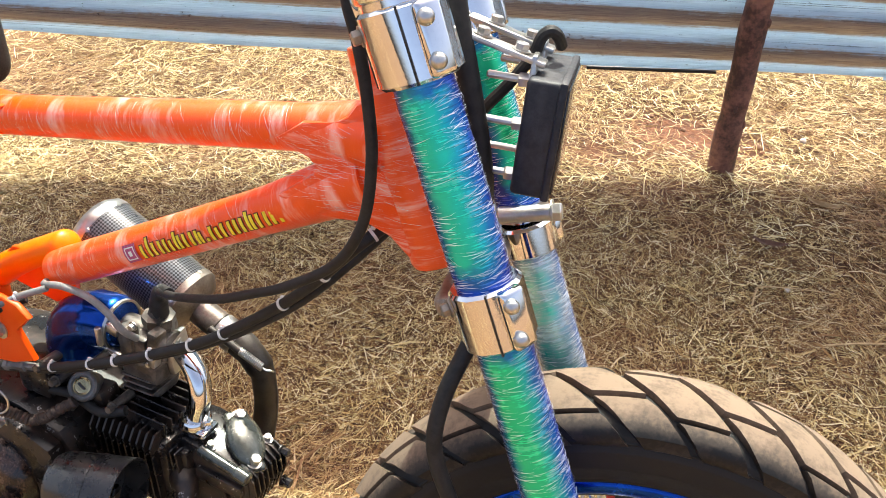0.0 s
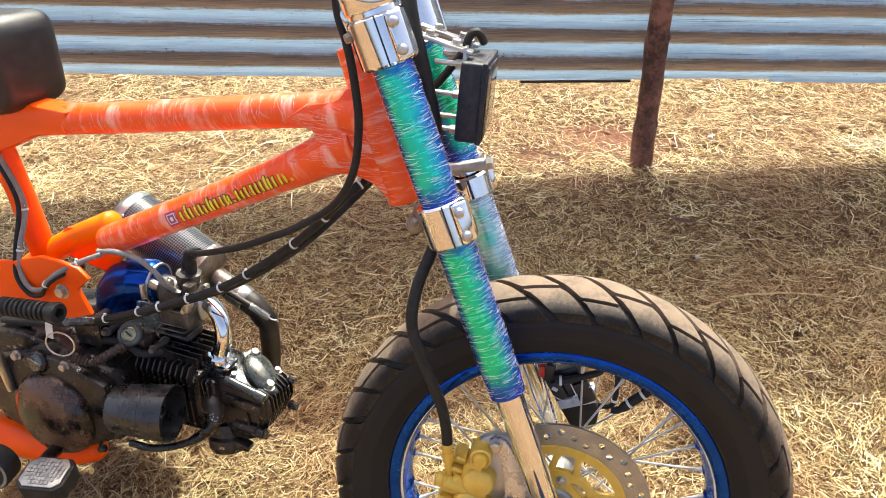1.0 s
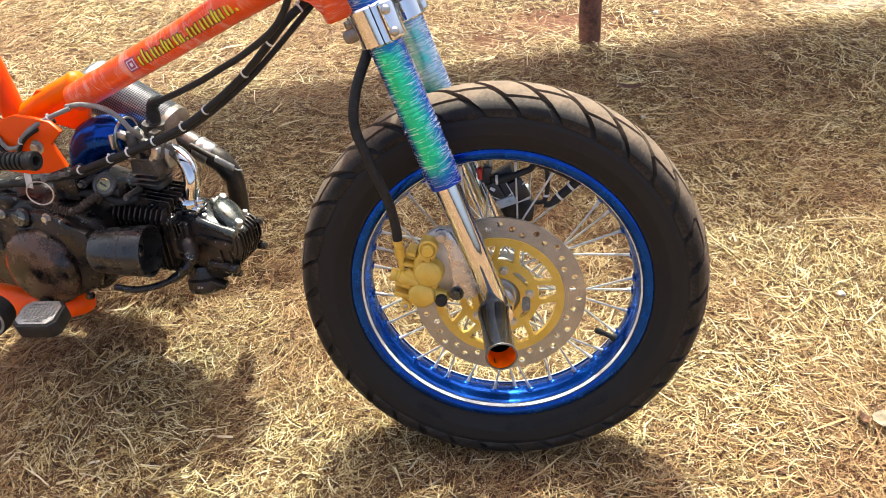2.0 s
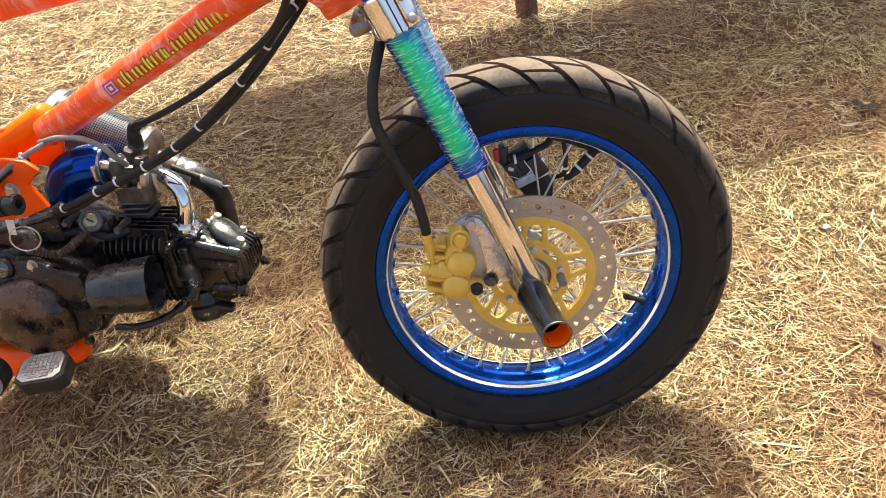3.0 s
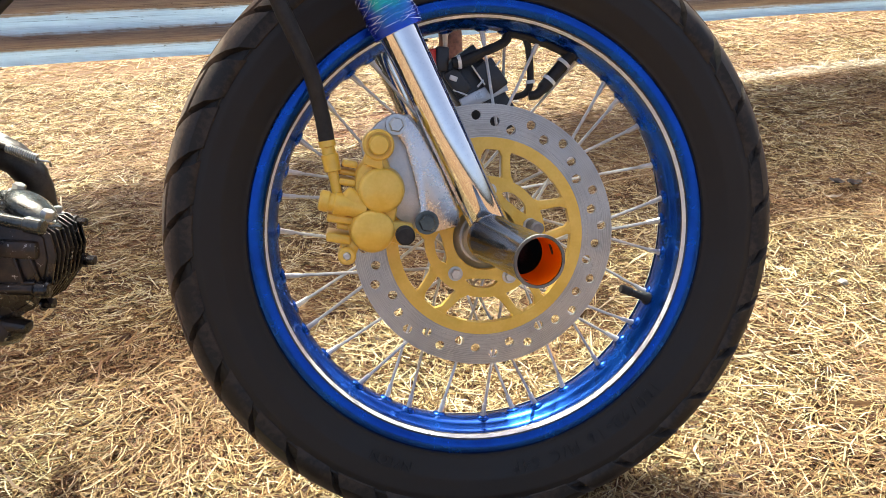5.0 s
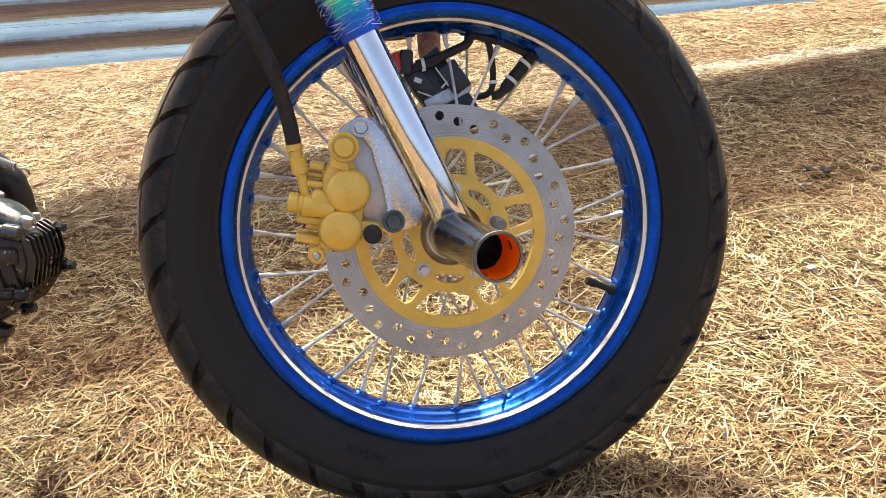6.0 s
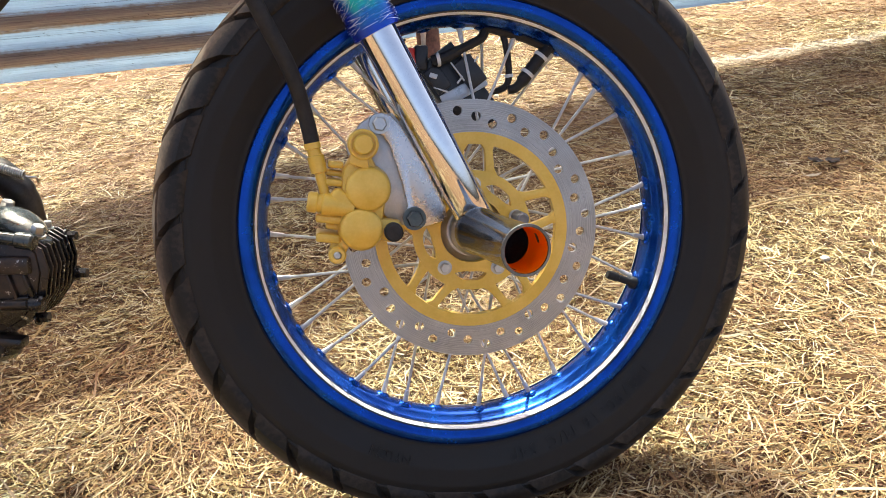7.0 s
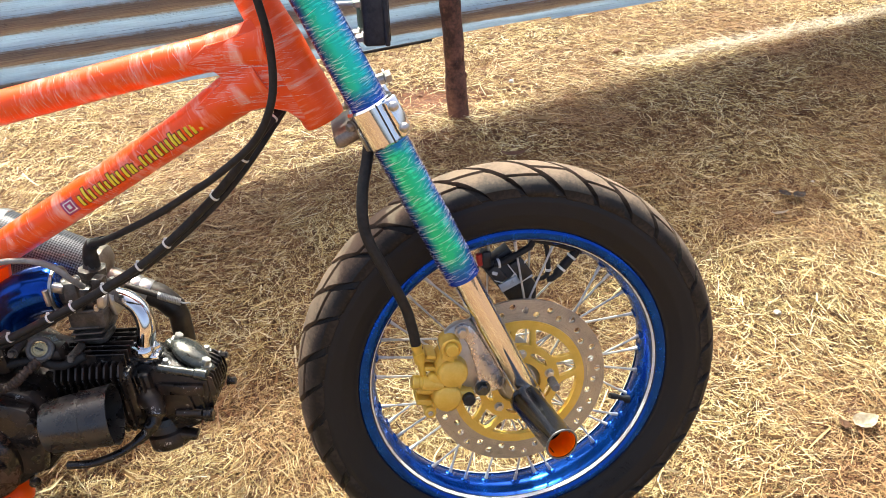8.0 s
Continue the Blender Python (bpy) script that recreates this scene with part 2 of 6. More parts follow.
def carbon_material():
    n = Nodes("carbon_weave")
    uv = n.coords("UV", (104, 166, 1), (0, 0, 0.785))
    ch = n.put("ShaderNodeTexChecker", Scale=1.0)
    n.join(uv, ch.inputs["Vector"])
    col = n.mix(ch.outputs["Fac"], (0.012, 0.013, 0.016), (0.13, 0.137, 0.147))
    n.bump(ch.outputs["Fac"], 0.25, 0.0006)
    return n.done(col, n.math("ADD", n.math("MULTIPLY", n.noise(n.coords(), 30.0), 0.2), 0.2), 0.2, 0.6)


STRAW = straw_material("dry_straw", [(0.0, (0.075, 0.033, 0.013)), (0.26, (0.22, 0.124, 0.045)), (0.5, (0.46, 0.325, 0.128)), (0.74, (0.70, 0.560, 0.27)), (1.0, (0.80, 0.71, 0.47))], (0.34, 0.180, 0.080), 0.70)
OLDSTRAW = straw_material("rotten_straw", [(0.0, (0.035, 0.012, 0.005)), (0.5, (0.115, 0.046, 0.018)), (1.0, (0.32, 0.165, 0.064))], (0.105, 0.038, 0.017), 0.7)
SOIL, SHEET = soil_material(), sheet_material()
WRAP = wrapped("orange_paint_under_film", (1.0, 0.108, 0.002), (1.0, 0.080, 0.002), (0.98, 0.64, 0.55), 0.54)
NECKWRAP = wrapped("orange_paint_under_thick_film", (1.0, 0.095, 0.002), (1.0, 0.074, 0.002), (0.96, 0.60, 0.54), 0.66, "Object", 6.0)
ORANGE = worn("orange_paint", (1.0, 0.205, 0.001), (1.0, 0.150, 0.001), 20, (0.30, 0.42), 0, 0.05, coat=0.06, shine=0.25)
RAIL = worn("red_orange_paint", (1.0, 0.105, 0.002), (1.0, 0.080, 0.002), 20, (0.32, 0.45), 0, 0.08, shine=0.25)
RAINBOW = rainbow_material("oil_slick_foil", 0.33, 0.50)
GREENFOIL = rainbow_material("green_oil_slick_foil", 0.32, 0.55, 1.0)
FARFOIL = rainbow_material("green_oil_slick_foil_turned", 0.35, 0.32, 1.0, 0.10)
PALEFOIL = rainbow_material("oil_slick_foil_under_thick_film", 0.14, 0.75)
FILM = worn("film_strand", (0.72, 0.76, 0.78), (0.85, 0.88, 0.9), 60, (0.25, 0.4))
CHROME = worn("chrome", (0.74, 0.75, 0.76), (0.82, 0.82, 0.82), 30, (0.05, 0.12), 1.0, 0.03, 300)
STEEL = worn("dull_steel", (0.48, 0.47, 0.45), (0.62, 0.61, 0.58), 60, (0.28, 0.45), 1.0, 0.1)
CAST = worn("cast_aluminium", (0.46, 0.45, 0.43), (0.60, 0.59, 0.57), 70, (0.38, 0.55), 0.85, 0.3, 700)
DISC = disc_material()
PALECAST = worn("smooth_cast_aluminium", (0.56, 0.55, 0.55), (0.70, 0.69, 0.69), 50, (0.22, 0.36), 0.85, 0.15, 600)
GOLD = worn("gold_paint", (0.70, 0.445, 0.062), (0.80, 0.545, 0.115), 40, (0.34, 0.48), 0.12, 0.12, coat=0.15)
BLUE = worn("blue_anodised", (0.0002, 0.046, 0.30), (0.0004, 0.076, 0.42), 25, (0.18, 0.30), 0.80, 0.05, 200, coat=0.05)
SPOKE = worn("dull_zinc_wire", (0.52, 0.51, 0.49), (0.74, 0.73, 0.70), 70, (0.34, 0.5), 0.55, 0.2, 500)
WHITE = worn("white_line", (0.74, 0.74, 0.72), (0.84, 0.84, 0.82), 80, (0.3, 0.45))
TYRE = rubber_material("tyre_rubber", (0.018, 0.016, 0.0145), 0.40, 0.78)
TREAD = tread_material()
BLACK = worn("black_paint", (0.010, 0.010, 0.011), (0.028, 0.027, 0.026), 40, (0.22, 0.42), 0.0, 0.15, coat=0.2)
ENAMEL = worn("glossy_black_enamel", (0.005, 0.005, 0.006), (0.014, 0.013, 0.013), 60, (0.10, 0.26), 0.0, 0.10, 300, coat=0.4)
ENGINE = engine_material()
VALVE = worn("oily_dark_metal", (0.05, 0.055, 0.05), (0.13, 0.135, 0.12), 45, (0.14, 0.32), 0.6, 0.25, 300, coat=0.3)
BROWN = worn("clutch_cover_brown", (0.012, 0.009, 0.008), (0.13, 0.068, 0.042), 18, (0.14, 0.34), 0.1, 0.15, lo=0.44, hi=0.57)
RUBBER = worn("black_rubber", (0.012, 0.012, 0.012), (0.030, 0.029, 0.028), 90, (0.5, 0.7), 0, 0.2, shine=0.3)
PLASTIC = worn("black_plastic", (0.014, 0.014, 0.015), (0.030, 0.030, 0.032), 60, (0.32, 0.5), 0, 0.15)
TAPED = worn("creased_black_tape", (0.010, 0.011, 0.015), (0.034, 0.035, 0.042), 70, (0.42, 0.62), 0, 0.5, 260, shine=0.35)
LEATHER = worn("black_vinyl", (0.012, 0.012, 0.013), (0.026, 0.025, 0.025), 60, (0.34, 0.48), 0, 0.4, 900)
TAPE = worn("pale_tape", (0.50, 0.54, 0.58), (0.62, 0.66, 0.70), 40, (0.25, 0.4), 0.2)
PLATE = worn("bright_worn_steel", (0.28, 0.28, 0.27), (0.46, 0.46, 0.44), 60, (0.40, 0.55), 0.8)
TIE = worn("white_tie", (0.66, 0.66, 0.64), (0.78, 0.78, 0.76), 90, (0.35, 0.5))
GREYTUBE = worn("grey_hose", (0.17, 0.165, 0.155), (0.27, 0.26, 0.245), 60, (0.4, 0.55))
BRASS = worn("worn_brass", (0.36, 0.30, 0.16), (0.58, 0.50, 0.30), 90, (0.25, 0.42), 0.85, 0.2)
STRAP = worn("braided_brown_cord", (0.018, 0.011, 0.008), (0.075, 0.045, 0.032), 220, (0.6, 0.8), 0, 0.8, 500)
DUSTY = worn("dusty_dark_alloy", (0.05, 0.044, 0.038), (0.17, 0.15, 0.13), 45, (0.3, 0.55), 0.35, 0.3, 350)
DULLGREY = worn("dull_grey_metal", (0.10, 0.10, 0.098), (0.22, 0.215, 0.21), 60, (0.4, 0.55), 0.3, 0.2)
CARBON = carbon_material()
TIMBER = worn("weathered_post", (0.060, 0.024, 0.018), (0.28, 0.130, 0.088), 18, (0.6, 0.85), 0, 1.0, 120, lo=0.42, hi=0.60)
PIPE = worn("heat_browned_pipe", (0.16, 0.13, 0.105), (0.34, 0.30, 0.26), 30, (0.3, 0.5), 0.8, 0.15)
DARKPIPE = worn("sooty_pipe", (0.020, 0.017, 0.015), (0.06, 0.05, 0.042), 30, (0.35, 0.55), 0.4, 0.2)
YELLOW = worn("yellow_letters", (0.80, 0.62, 0.03), (0.88, 0.72, 0.05), 60, (0.35, 0.5))
INK = worn("dark_letter_edge", (0.10, 0.015, 0.01), (0.16, 0.03, 0.02), 60, (0.4, 0.5))
PINK = worn("violet_badge", (0.42, 0.06, 0.20), (0.50, 0.08, 0.16), 60, (0.35, 0.5))
RED = worn("red_cable", (0.55, 0.03, 0.02), (0.62, 0.04, 0.03), 60, (0.4, 0.5))
LENS = worn("dark_lens", (0.02, 0.02, 0.022), (0.04, 0.04, 0.045), 30, (0.05, 0.1))


# ---- mesh helpers ----
def catmull(pts, steps=6):
    """A smooth line through the points."""
    p = [Vector(q) for q in pts]
    p = [2 * p[0] - p[1], *p, 2 * p[-1] - p[-2]]
    out = []
    for a, b, c, d in zip(p, p[1:], p[2:], p[3:]):
        for k in range(steps):
            t = k / steps
            out.append(0.5 * (2 * b + (c - a) * t + (2 * a - 5 * b + 4 * c - d) * t * t + (3 * b - a - 3 * c + d) * t ** 3))
    return out + [p[-2]]


def tube(bm, pts, radius, seg=16, ref=(0, -1, 0), caps=True):
    """Sweeps a circle along the points; radius is a number or one for each point. UV: round and along, the middle of u facing ref."""
    uv = bm.loops.layers.uv.verify()
    pts = [Vector(q) for q in pts]
    rad = radius if isinstance(radius, (list, tuple)) else [radius] * len(pts)
    rings, run = [], [0.0]
    side = Vector(ref)
    for i, q in enumerate(pts):
        d = (pts[min(i + 1, len(pts) - 1)] - pts[max(i - 1, 0)]).normalized()
        side = side - d * side.dot(d)
        if side.length < 1e-6:
            side = d.orthogonal()
        side.normalize()
        other = d.cross(side)
        rings.append([bm.verts.new(q - rad[i] * (math.cos(math.tau * k / seg) * side + math.sin(math.tau * k / seg) * other)) for k in range(seg)])
        if i:
            run.append(run[-1] + (q - pts[i - 1]).length)
    for i in range(len(rings) - 1):
        for k in range(seg):
            f = bm.faces.new((rings[i][k], rings[i][(k + 1) % seg], rings[i + 1][(k + 1) % seg], rings[i + 1][k]))
            for loop, (a, b) in zip(f.loops, ((k, i), (k + 1, i), (k + 1, i + 1), (k, i + 1))):
                loop[uv].uv = (a / seg, run[b] / run[-1])
    if caps:
        bm.faces.new(list(reversed(rings[0])))
        bm.faces.new(rings[-1])
    return bm


def lathe(bm, profile, origin=(0, 0, 0), axis=(0, 1, 0), seg=32, closed=False):
    """Turns (radius, along) pairs round an axis."""
    o, d = Vector(origin), Vector(axis).normalized()
    u = d.orthogonal().normalized()
    w = d.cross(u)
    uv = bm.loops.layers.uv.verify()
    rings = []
    for r, a in profile:
        if r < 1e-6:
            rings.append([bm.verts.new(o + d * a)])
        else:
            rings.append([bm.verts.new(o + d * a + r * (math.cos(math.tau * k / seg) * u + math.sin(math.tau * k / seg) * w)) for k in range(seg)])
    pairs = list(zip(rings, rings[1:])) + ([(rings[-1], rings[0])] if closed else [])
    for j, (a, b) in enumerate(pairs):
        for k in range(seg):
            where = [(k, j), (k + 1, j)][:2 if len(a) > 1 else 1] + [(k + 1, j + 1), (k, j + 1)][:2 if len(b) > 1 else 1]
            va = (a[k], a[(k + 1) % seg]) if len(a) > 1 else (a[0],)
            vb = (b[(k + 1) % seg], b[k]) if len(b) > 1 else (b[0],)
            if len(va) + len(vb) > 2:
                f = bm.faces.new((*va, *vb))
                for loop, (p, q) in zip(f.loops, where):
                    loop[uv].uv = (p / seg, q / len(pairs))
    return bm


def rod(bm, p0, p1, r, seg=16, chamfer=0.0012):
    """A solid round bar with chamfered ends."""
    a, b = Vector(p0), Vector(p1)
    n = (b - a).length
    c = min(chamfer, n / 3, r / 2)
    return lathe(bm, [(0, 0), (r - c, 0), (r, c), (r, n - c), (r - c, n), (0, n)], a, b - a, seg)


def ring(bm, r0, r1, y0, y1, origin=(0, 0, 0), axis=(0, 1, 0), seg=48):
    """A flat ring between two radii."""
    return lathe(bm, [(r0, y0), (r1, y0), (r1, y1), (r0, y1)], origin, axis, seg, True)


def block(bm, size, m, bevel=0.003, steps=2):
    """A box with rounded edges."""
    made = bmesh.ops.create_cube(bm, size=1, matrix=m @ Matrix.Diagonal((*size, 1)))
    edges = list({e for v in made["verts"] for e in v.link_edges})
    if bevel:
        bmesh.ops.bevel(bm, geom=edges, offset=bevel, segments=steps, affect="EDGES", profile=0.5)
    return bm


def slab(bm, outline, y0, y1, bevel=0.0, origin=None):
    """A plate: an outline of (x, z), between two y."""
    lo = [bm.verts.new((x, y0, z)) for x, z in outline]
    hi = [bm.verts.new((x, y1, z)) for x, z in outline]
    n = len(outline)
    faces = [bm.faces.new(lo), bm.faces.new(list(reversed(hi)))]
    faces += [bm.faces.new((lo[(i + 1) % n], lo[i], hi[i], hi[(i + 1) % n])) for i in range(n)]
    bmesh.ops.recalc_face_normals(bm, faces=faces)
    if bevel:
        edges = {e for f in faces[:2] for e in f.edges}
        bmesh.ops.bevel(bm, geom=list(edges), offset=bevel, segments=2, affect="EDGES", profile=0.5)
    return bm


def hexbolt(bm, p, d, r, h, washer=True):
    """A hexagon head on a washer, pointing along d."""
    d = Vector(d).normalized()
    if washer:
        lathe(bm, [(0, 0), (r * 1.35, 0), (r * 1.35, h * 0.18), (0, h * 0.18)], p, d, 20)
    lathe(bm, [(0, h * 0.18), (r * 0.95, h * 0.18), (r, h * 0.3), (r, h * 0.88), (r * 0.85, h), (0, h)], p, d, 6)
    return bm


def to_mesh(name, bm, material, angle=35):
    bmesh.ops.recalc_face_normals(bm, faces=bm.faces[:])
    me = bpy.data.meshes.new(name)
    bm.to_mesh(me)
    bm.free()
    me.materials.append(material)
    me.shade_smooth()
    me.set_sharp_from_angle(angle=radians(angle))
    return me


def part(name, bm, material, parent, label="", m=None, angle=35):
    """Links a bmesh (or a finished mesh) as one part under a thing or under a part."""
    me = bm if isinstance(bm, bpy.types.Mesh) else to_mesh(name, bm, material, angle)
    ob = new(name, me)
    ob.parent = parent
    if m is not None:
        ob.matrix_basis = m
    return tagged(ob, label)


def B():
    return bmesh.new()


# ---- ground ----
def ground_sheet():
    bm = B()
    bmesh.ops.create_grid(bm, x_segments=4, y_segments=4, size=150)
    ob = new("ground", to_mesh("ground", bm, SOIL))
    ob.location = (0, 0, -0.008)
    tagged(ob, "dry brown soil strewn with flattened yellow straw", "ground", kind="structure")


def straw_field(name, count, x0, x1, y0, y1, seed, length, label, wide=1.0, depth=0.020, bends=2, material=STRAW, soft=0.10):
    """Loose wiry straw lying every which way and curling; thinner on bare red soil beside the post."""
    g = np.random.default_rng(seed)
    x, y = g.uniform(x0, x1, count), g.uniform(y0, y1, count)
    bare = np.exp(-(((x - 0.09) / 0.17) ** 2 + ((y - 1.50) / 0.10) ** 2) ** 2)
    bare = np.maximum(bare, 0.8 * np.exp(-(((x - 0.27) / 0.07) ** 2 + ((y - 1.48) / 0.08) ** 2)))
    bare = np.maximum(bare, 0.9 * np.exp(-(((x + 0.11) / 0.10) ** 2 + ((y - 1.36) / 0.06) ** 2)))
    edge = np.minimum(np.minimum(x - x0, x1 - x), np.minimum(y - y0, y1 - y)) / soft
    keep = (g.uniform(0, 1, count) > 0.88 * bare) & (g.uniform(0, 1, count) < edge + 0.5)
    x, y = x[keep], y[keep]
    n = len(x)
    ln = length * g.uniform(0.4, 1.35, n) * np.where(g.uniform(0, 1, n) > 0.97, 1.9, 1.0)
    wd = g.uniform(0.00042, 0.00095, n) * wide
    # stalks lie combed together in drifts
    drift = 1.4 * np.sin(3.1 * x + 1.7 * y + 1.0) + 1.2 * np.sin(2.3 * y - 4.3 * x)
    az = drift + g.normal(0, 1.0, n) + np.where(g.uniform(0, 1, n) > 0.5, math.pi, 0.0)
    tilt = g.normal(0.0, 0.13, n)
    mound = 0.5 + 0.28 * np.sin(17 * x + 5 * y) + 0.22 * np.sin(23 * y - 9 * x)
    z = depth * (0.35 + 0.65 * mound) * g.uniform(0.0, 1.0, n) ** 1.2 + np.abs(ln * np.sin(tilt)) * 0.5
    bend = g.normal(0, 0.34, n)
    roll = g.uniform(-0.9, 0.9, n)
    rows = bends + 1
    co = np.zeros((n, 2 * rows, 3))
    px, py, pz = x.copy(), y.copy(), z - 0.5 * ln * np.sin(tilt)
    for k in range(rows):
        a = az + bend * (k - bends / 2)
        dx, dy = np.cos(a), np.sin(a)
        w = wd * (0.5 if k == bends else 1.0)
        ox, oy, oz = -dy * w * np.cos(roll), dx * w * np.cos(roll), w * np.sin(roll)
        co[:, 2 * k] = np.stack((px - ox, py - oy, pz - oz), 1)
        co[:, 2 * k + 1] = np.stack((px + ox, py + oy, pz + oz), 1)
        px, py, pz = px + dx * ln / bends, py + dy * ln / bends, pz + ln / bends * np.sin(tilt)
    base = np.arange(n)[:, None] * 2 * rows
    quads = np.concatenate([base + 2 * k + np.array([0, 2, 3, 1]) for k in range(bends)], 1).reshape(-1, 4)
    me = bpy.data.meshes.new(name)
    me.vertices.add(n * 2 * rows)
    me.vertices.foreach_set("co", co.ravel())
    me.loops.add(quads.size)
    me.loops.foreach_set("vertex_index", quads.ravel())
    me.polygons.add(len(quads))
    me.polygons.foreach_set("loop_start", np.arange(0, quads.size, 4))
    me.update(calc_edges=True)
    me.materials.append(material)
    tagged(new(name, me), label, "straw", kind="stuff")


ground_sheet()
straw_field("straw", 310000, -1.35, 1.75, -0.50, 1.02, 3, 0.031, "loose dry yellow straw scattered thick over the soil")
straw_field("straw", 125000, -1.75, 2.3, 1.0, 2.3, 5, 0.036, "loose dry yellow straw along the fence", 1.15)
straw_field("rotten_straw", 280000, -1.35, 1.75, -0.50, 1.02, 6, 0.022, "short rotten brown straw under the dry stalks", 1.2, 0.015, 1, OLDSTRAW)
straw_field("rotten_straw", 70000, -1.75, 2.3, 1.0, 2.3, 7, 0.028, "short rotten brown straw along the fence", 1.4, 0.015, 1, OLDSTRAW)
straw_field("straw", 30000, -3.4, 2.4, 2.25, 4.3, 8, 0.06, "loose dry yellow straw behind the fence", 2.2, 0.03, 1)
straw_field("straw", 16000, -3.4, -1.70, 0.2, 2.3, 9, 0.05, "loose dry yellow straw beside the fence", 1.8, 0.02, 1)
straw_field("straw", 22000, -1.85, -1.33, 0.45, 1.06, 10, 0.036, "loose dry yellow straw at the edge of the yard", 1.15)
straw_field("straw", 45000, -5.0, 5.0, -3.5, 5.0, 4, 0.07, "sparse dry straw on the outlying ground", 2.0, soft=0.5)


# ---- fence ----
FENCE = pose(0, 1.396, 0, 0, 2.46, 12.1)
fence = new("fence")
fence.matrix_world = FENCE
tagged(fence, "fence of rusty corrugated iron sheets on a rough post", "fence")


def sheet(x0, x1, y, z0, z1, seed):
    """A corrugated sheet, its waves running level, a little buckled, with a thickness."""
    g = random.Random(seed)
    bm = B()
    nx, nz = 36, int((z1 - z0) / 0.0062)
    lift = g.uniform(-0.0012, 0.0012)
    rows = []
    for j in range(nz + 1):
        z = z0 + (z1 - z0) * j / nz
        row = []
        for i in range(nx + 1):
            x = x0 + (x1 - x0) * i / nx
            sag = 0.006 * math.sin(1.7 * x + 5.736) + 0.002 * math.sin(6.1 * x + 5.736) + lift
            dy = 0.0095 * math.sin(math.tau * (z - 0.217) / 0.076) + 0.003 * math.sin(2.3 * x + 5.736 + 2 * z)
            row.append(bm.verts.new((x, y + dy, z + sag)))
        rows.append(row)
    for a, b in zip(rows, rows[1:]):
        for i in range(nx):
            bm.faces.new((a[i], a[i + 1], b[i + 1], b[i]))
    bmesh.ops.solidify(bm, geom=bm.faces[:], thickness=0.0012)
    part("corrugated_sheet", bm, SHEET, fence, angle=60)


sheet(-3.4, -1.998, -0.003, 0.229, 1.36, 1)
sheet(-2.0, 0.522, -0.006, 0.229, 1.35, 2)
sheet(0.519, 2.533, -0.003, 0.223, 1.36, 3)
sheet(2.53, 4.6, -0.006, 0.229, 1.37, 4)


bm = B()
block(bm, (0.300, 0.016, 0.007), Matrix.Translation((-0.020, 0.004, 0.2215)) @ Matrix.Rotation(-0.02, 4, "Y"), 0.002)
part("batten", bm, DARKPIPE, fence, "dark lath along the foot of the sheets")


def post(base, lean, height, r, seed):
    """A crooked, knotty pole."""
    g = random.Random(seed)
    bm = B()
    pts, rad = [], []
    for i in range(26):
        t = i / 25
        pts.append(Vector(base) + Vector(lean) * t * height + Vector((g.uniform(-1, 1), g.uniform(-1, 1), 0)) * 0.0014 + Vector((0, 0, height * t - 0.05)))
        rad.append(r * (1.08 - 0.16 * t) * g.uniform(0.95, 1.06))
    tube(bm, catmull(pts, 3), [rad[min(k // 3, 25)] for k in range(25 * 3 + 1)], 14)
    for k in range(7):
        z = g.uniform(0.1, 0.9)
        a = g.uniform(3.6, 5.8)
        q = Vector(base) + Vector(lean) * z + Vector((r * 0.9 * math.cos(a), r * 0.9 * math.sin(a), z))
        bmesh.ops.create_icosphere(bm, subdivisions=1, radius=r * 0.3, matrix=Matrix.Translation(q) @ Matrix.Diagonal((0.7, 0.7, 1.5, 1)))
    return bm


inv = FENCE.inverted()
part("wooden_post", post(inv @ Vector((0.194, 1.362, 0)), (-0.055, 0.030, 0), 1.55, 0.028, 5), TIMBER, fence, "rough reddish-brown pole dug into the soil")
part("wooden_post", post((-2.1, -0.09, 0), (0.01, 0.05, 0), 1.5, 0.03, 6), TIMBER, fence)
part("wooden_post", post((2.2, -0.09, 0), (-0.01, 0.05, 0), 1.5, 0.03, 7), TIMBER, fence)


# ---- motorcycle ----
STAND = Matrix.Translation((0, 0.03, 0))
STEER = STAND.inverted() @ pose(0, 0.0319, 0.2883, -15.2, 0, 0)
PIVOT = Vector((-0.198, 0, 0.385))
CHASSIS = STEER @ Matrix.Translation(PIVOT) @ Matrix.Rotation(radians(-12), 4, Vector((-0.359, 0, 0.933))) @ Matrix.Translation(-PIVOT)
bike = new("motorcycle")
bike.matrix_world = STAND
tagged(bike, "custom motorcycle in fluorescent orange with blue rims, leaning on the straw", "motorcycle")


def steer(name, bm, material, label="", angle=35):
    return part(name, bm, material, bike, label, STEER, angle)


def chassis(name, bm, material, label="", angle=35):
    return part(name, bm, material, bike, label, CHASSIS, angle)


# -- front wheel, its axle along y --
def tyre_point(s, lift=0.0):
    """Along the tyre's section from the crown (0) to the bead (1): radius and half width."""
    keys = [(0.0, 0.2856, 0.0), (0.16, 0.2844, 0.0144), (0.32, 0.2802, 0.0275), (0.45, 0.2742, 0.0372), (0.55, 0.267, 0.0432), (0.68, 0.253, 0.0472), (0.82, 0.236, 0.0458), (0.93, 0.222, 0.0395), (1.0, 0.212, 0.034)]
    for (a, r0, y0), (b, r1, y1) in zip(keys, keys[1:]):
        if s <= b:
            t = (s - a) / (b - a)
            r, y = r0 + (r1 - r0) * t, y0 + (y1 - y0) * t
            nr, ny = (y1 - y0), -(r1 - r0)
            n = math.hypot(nr, ny)
            return r + lift * nr / n, y + lift * ny / n
    return keys[-1][1:]


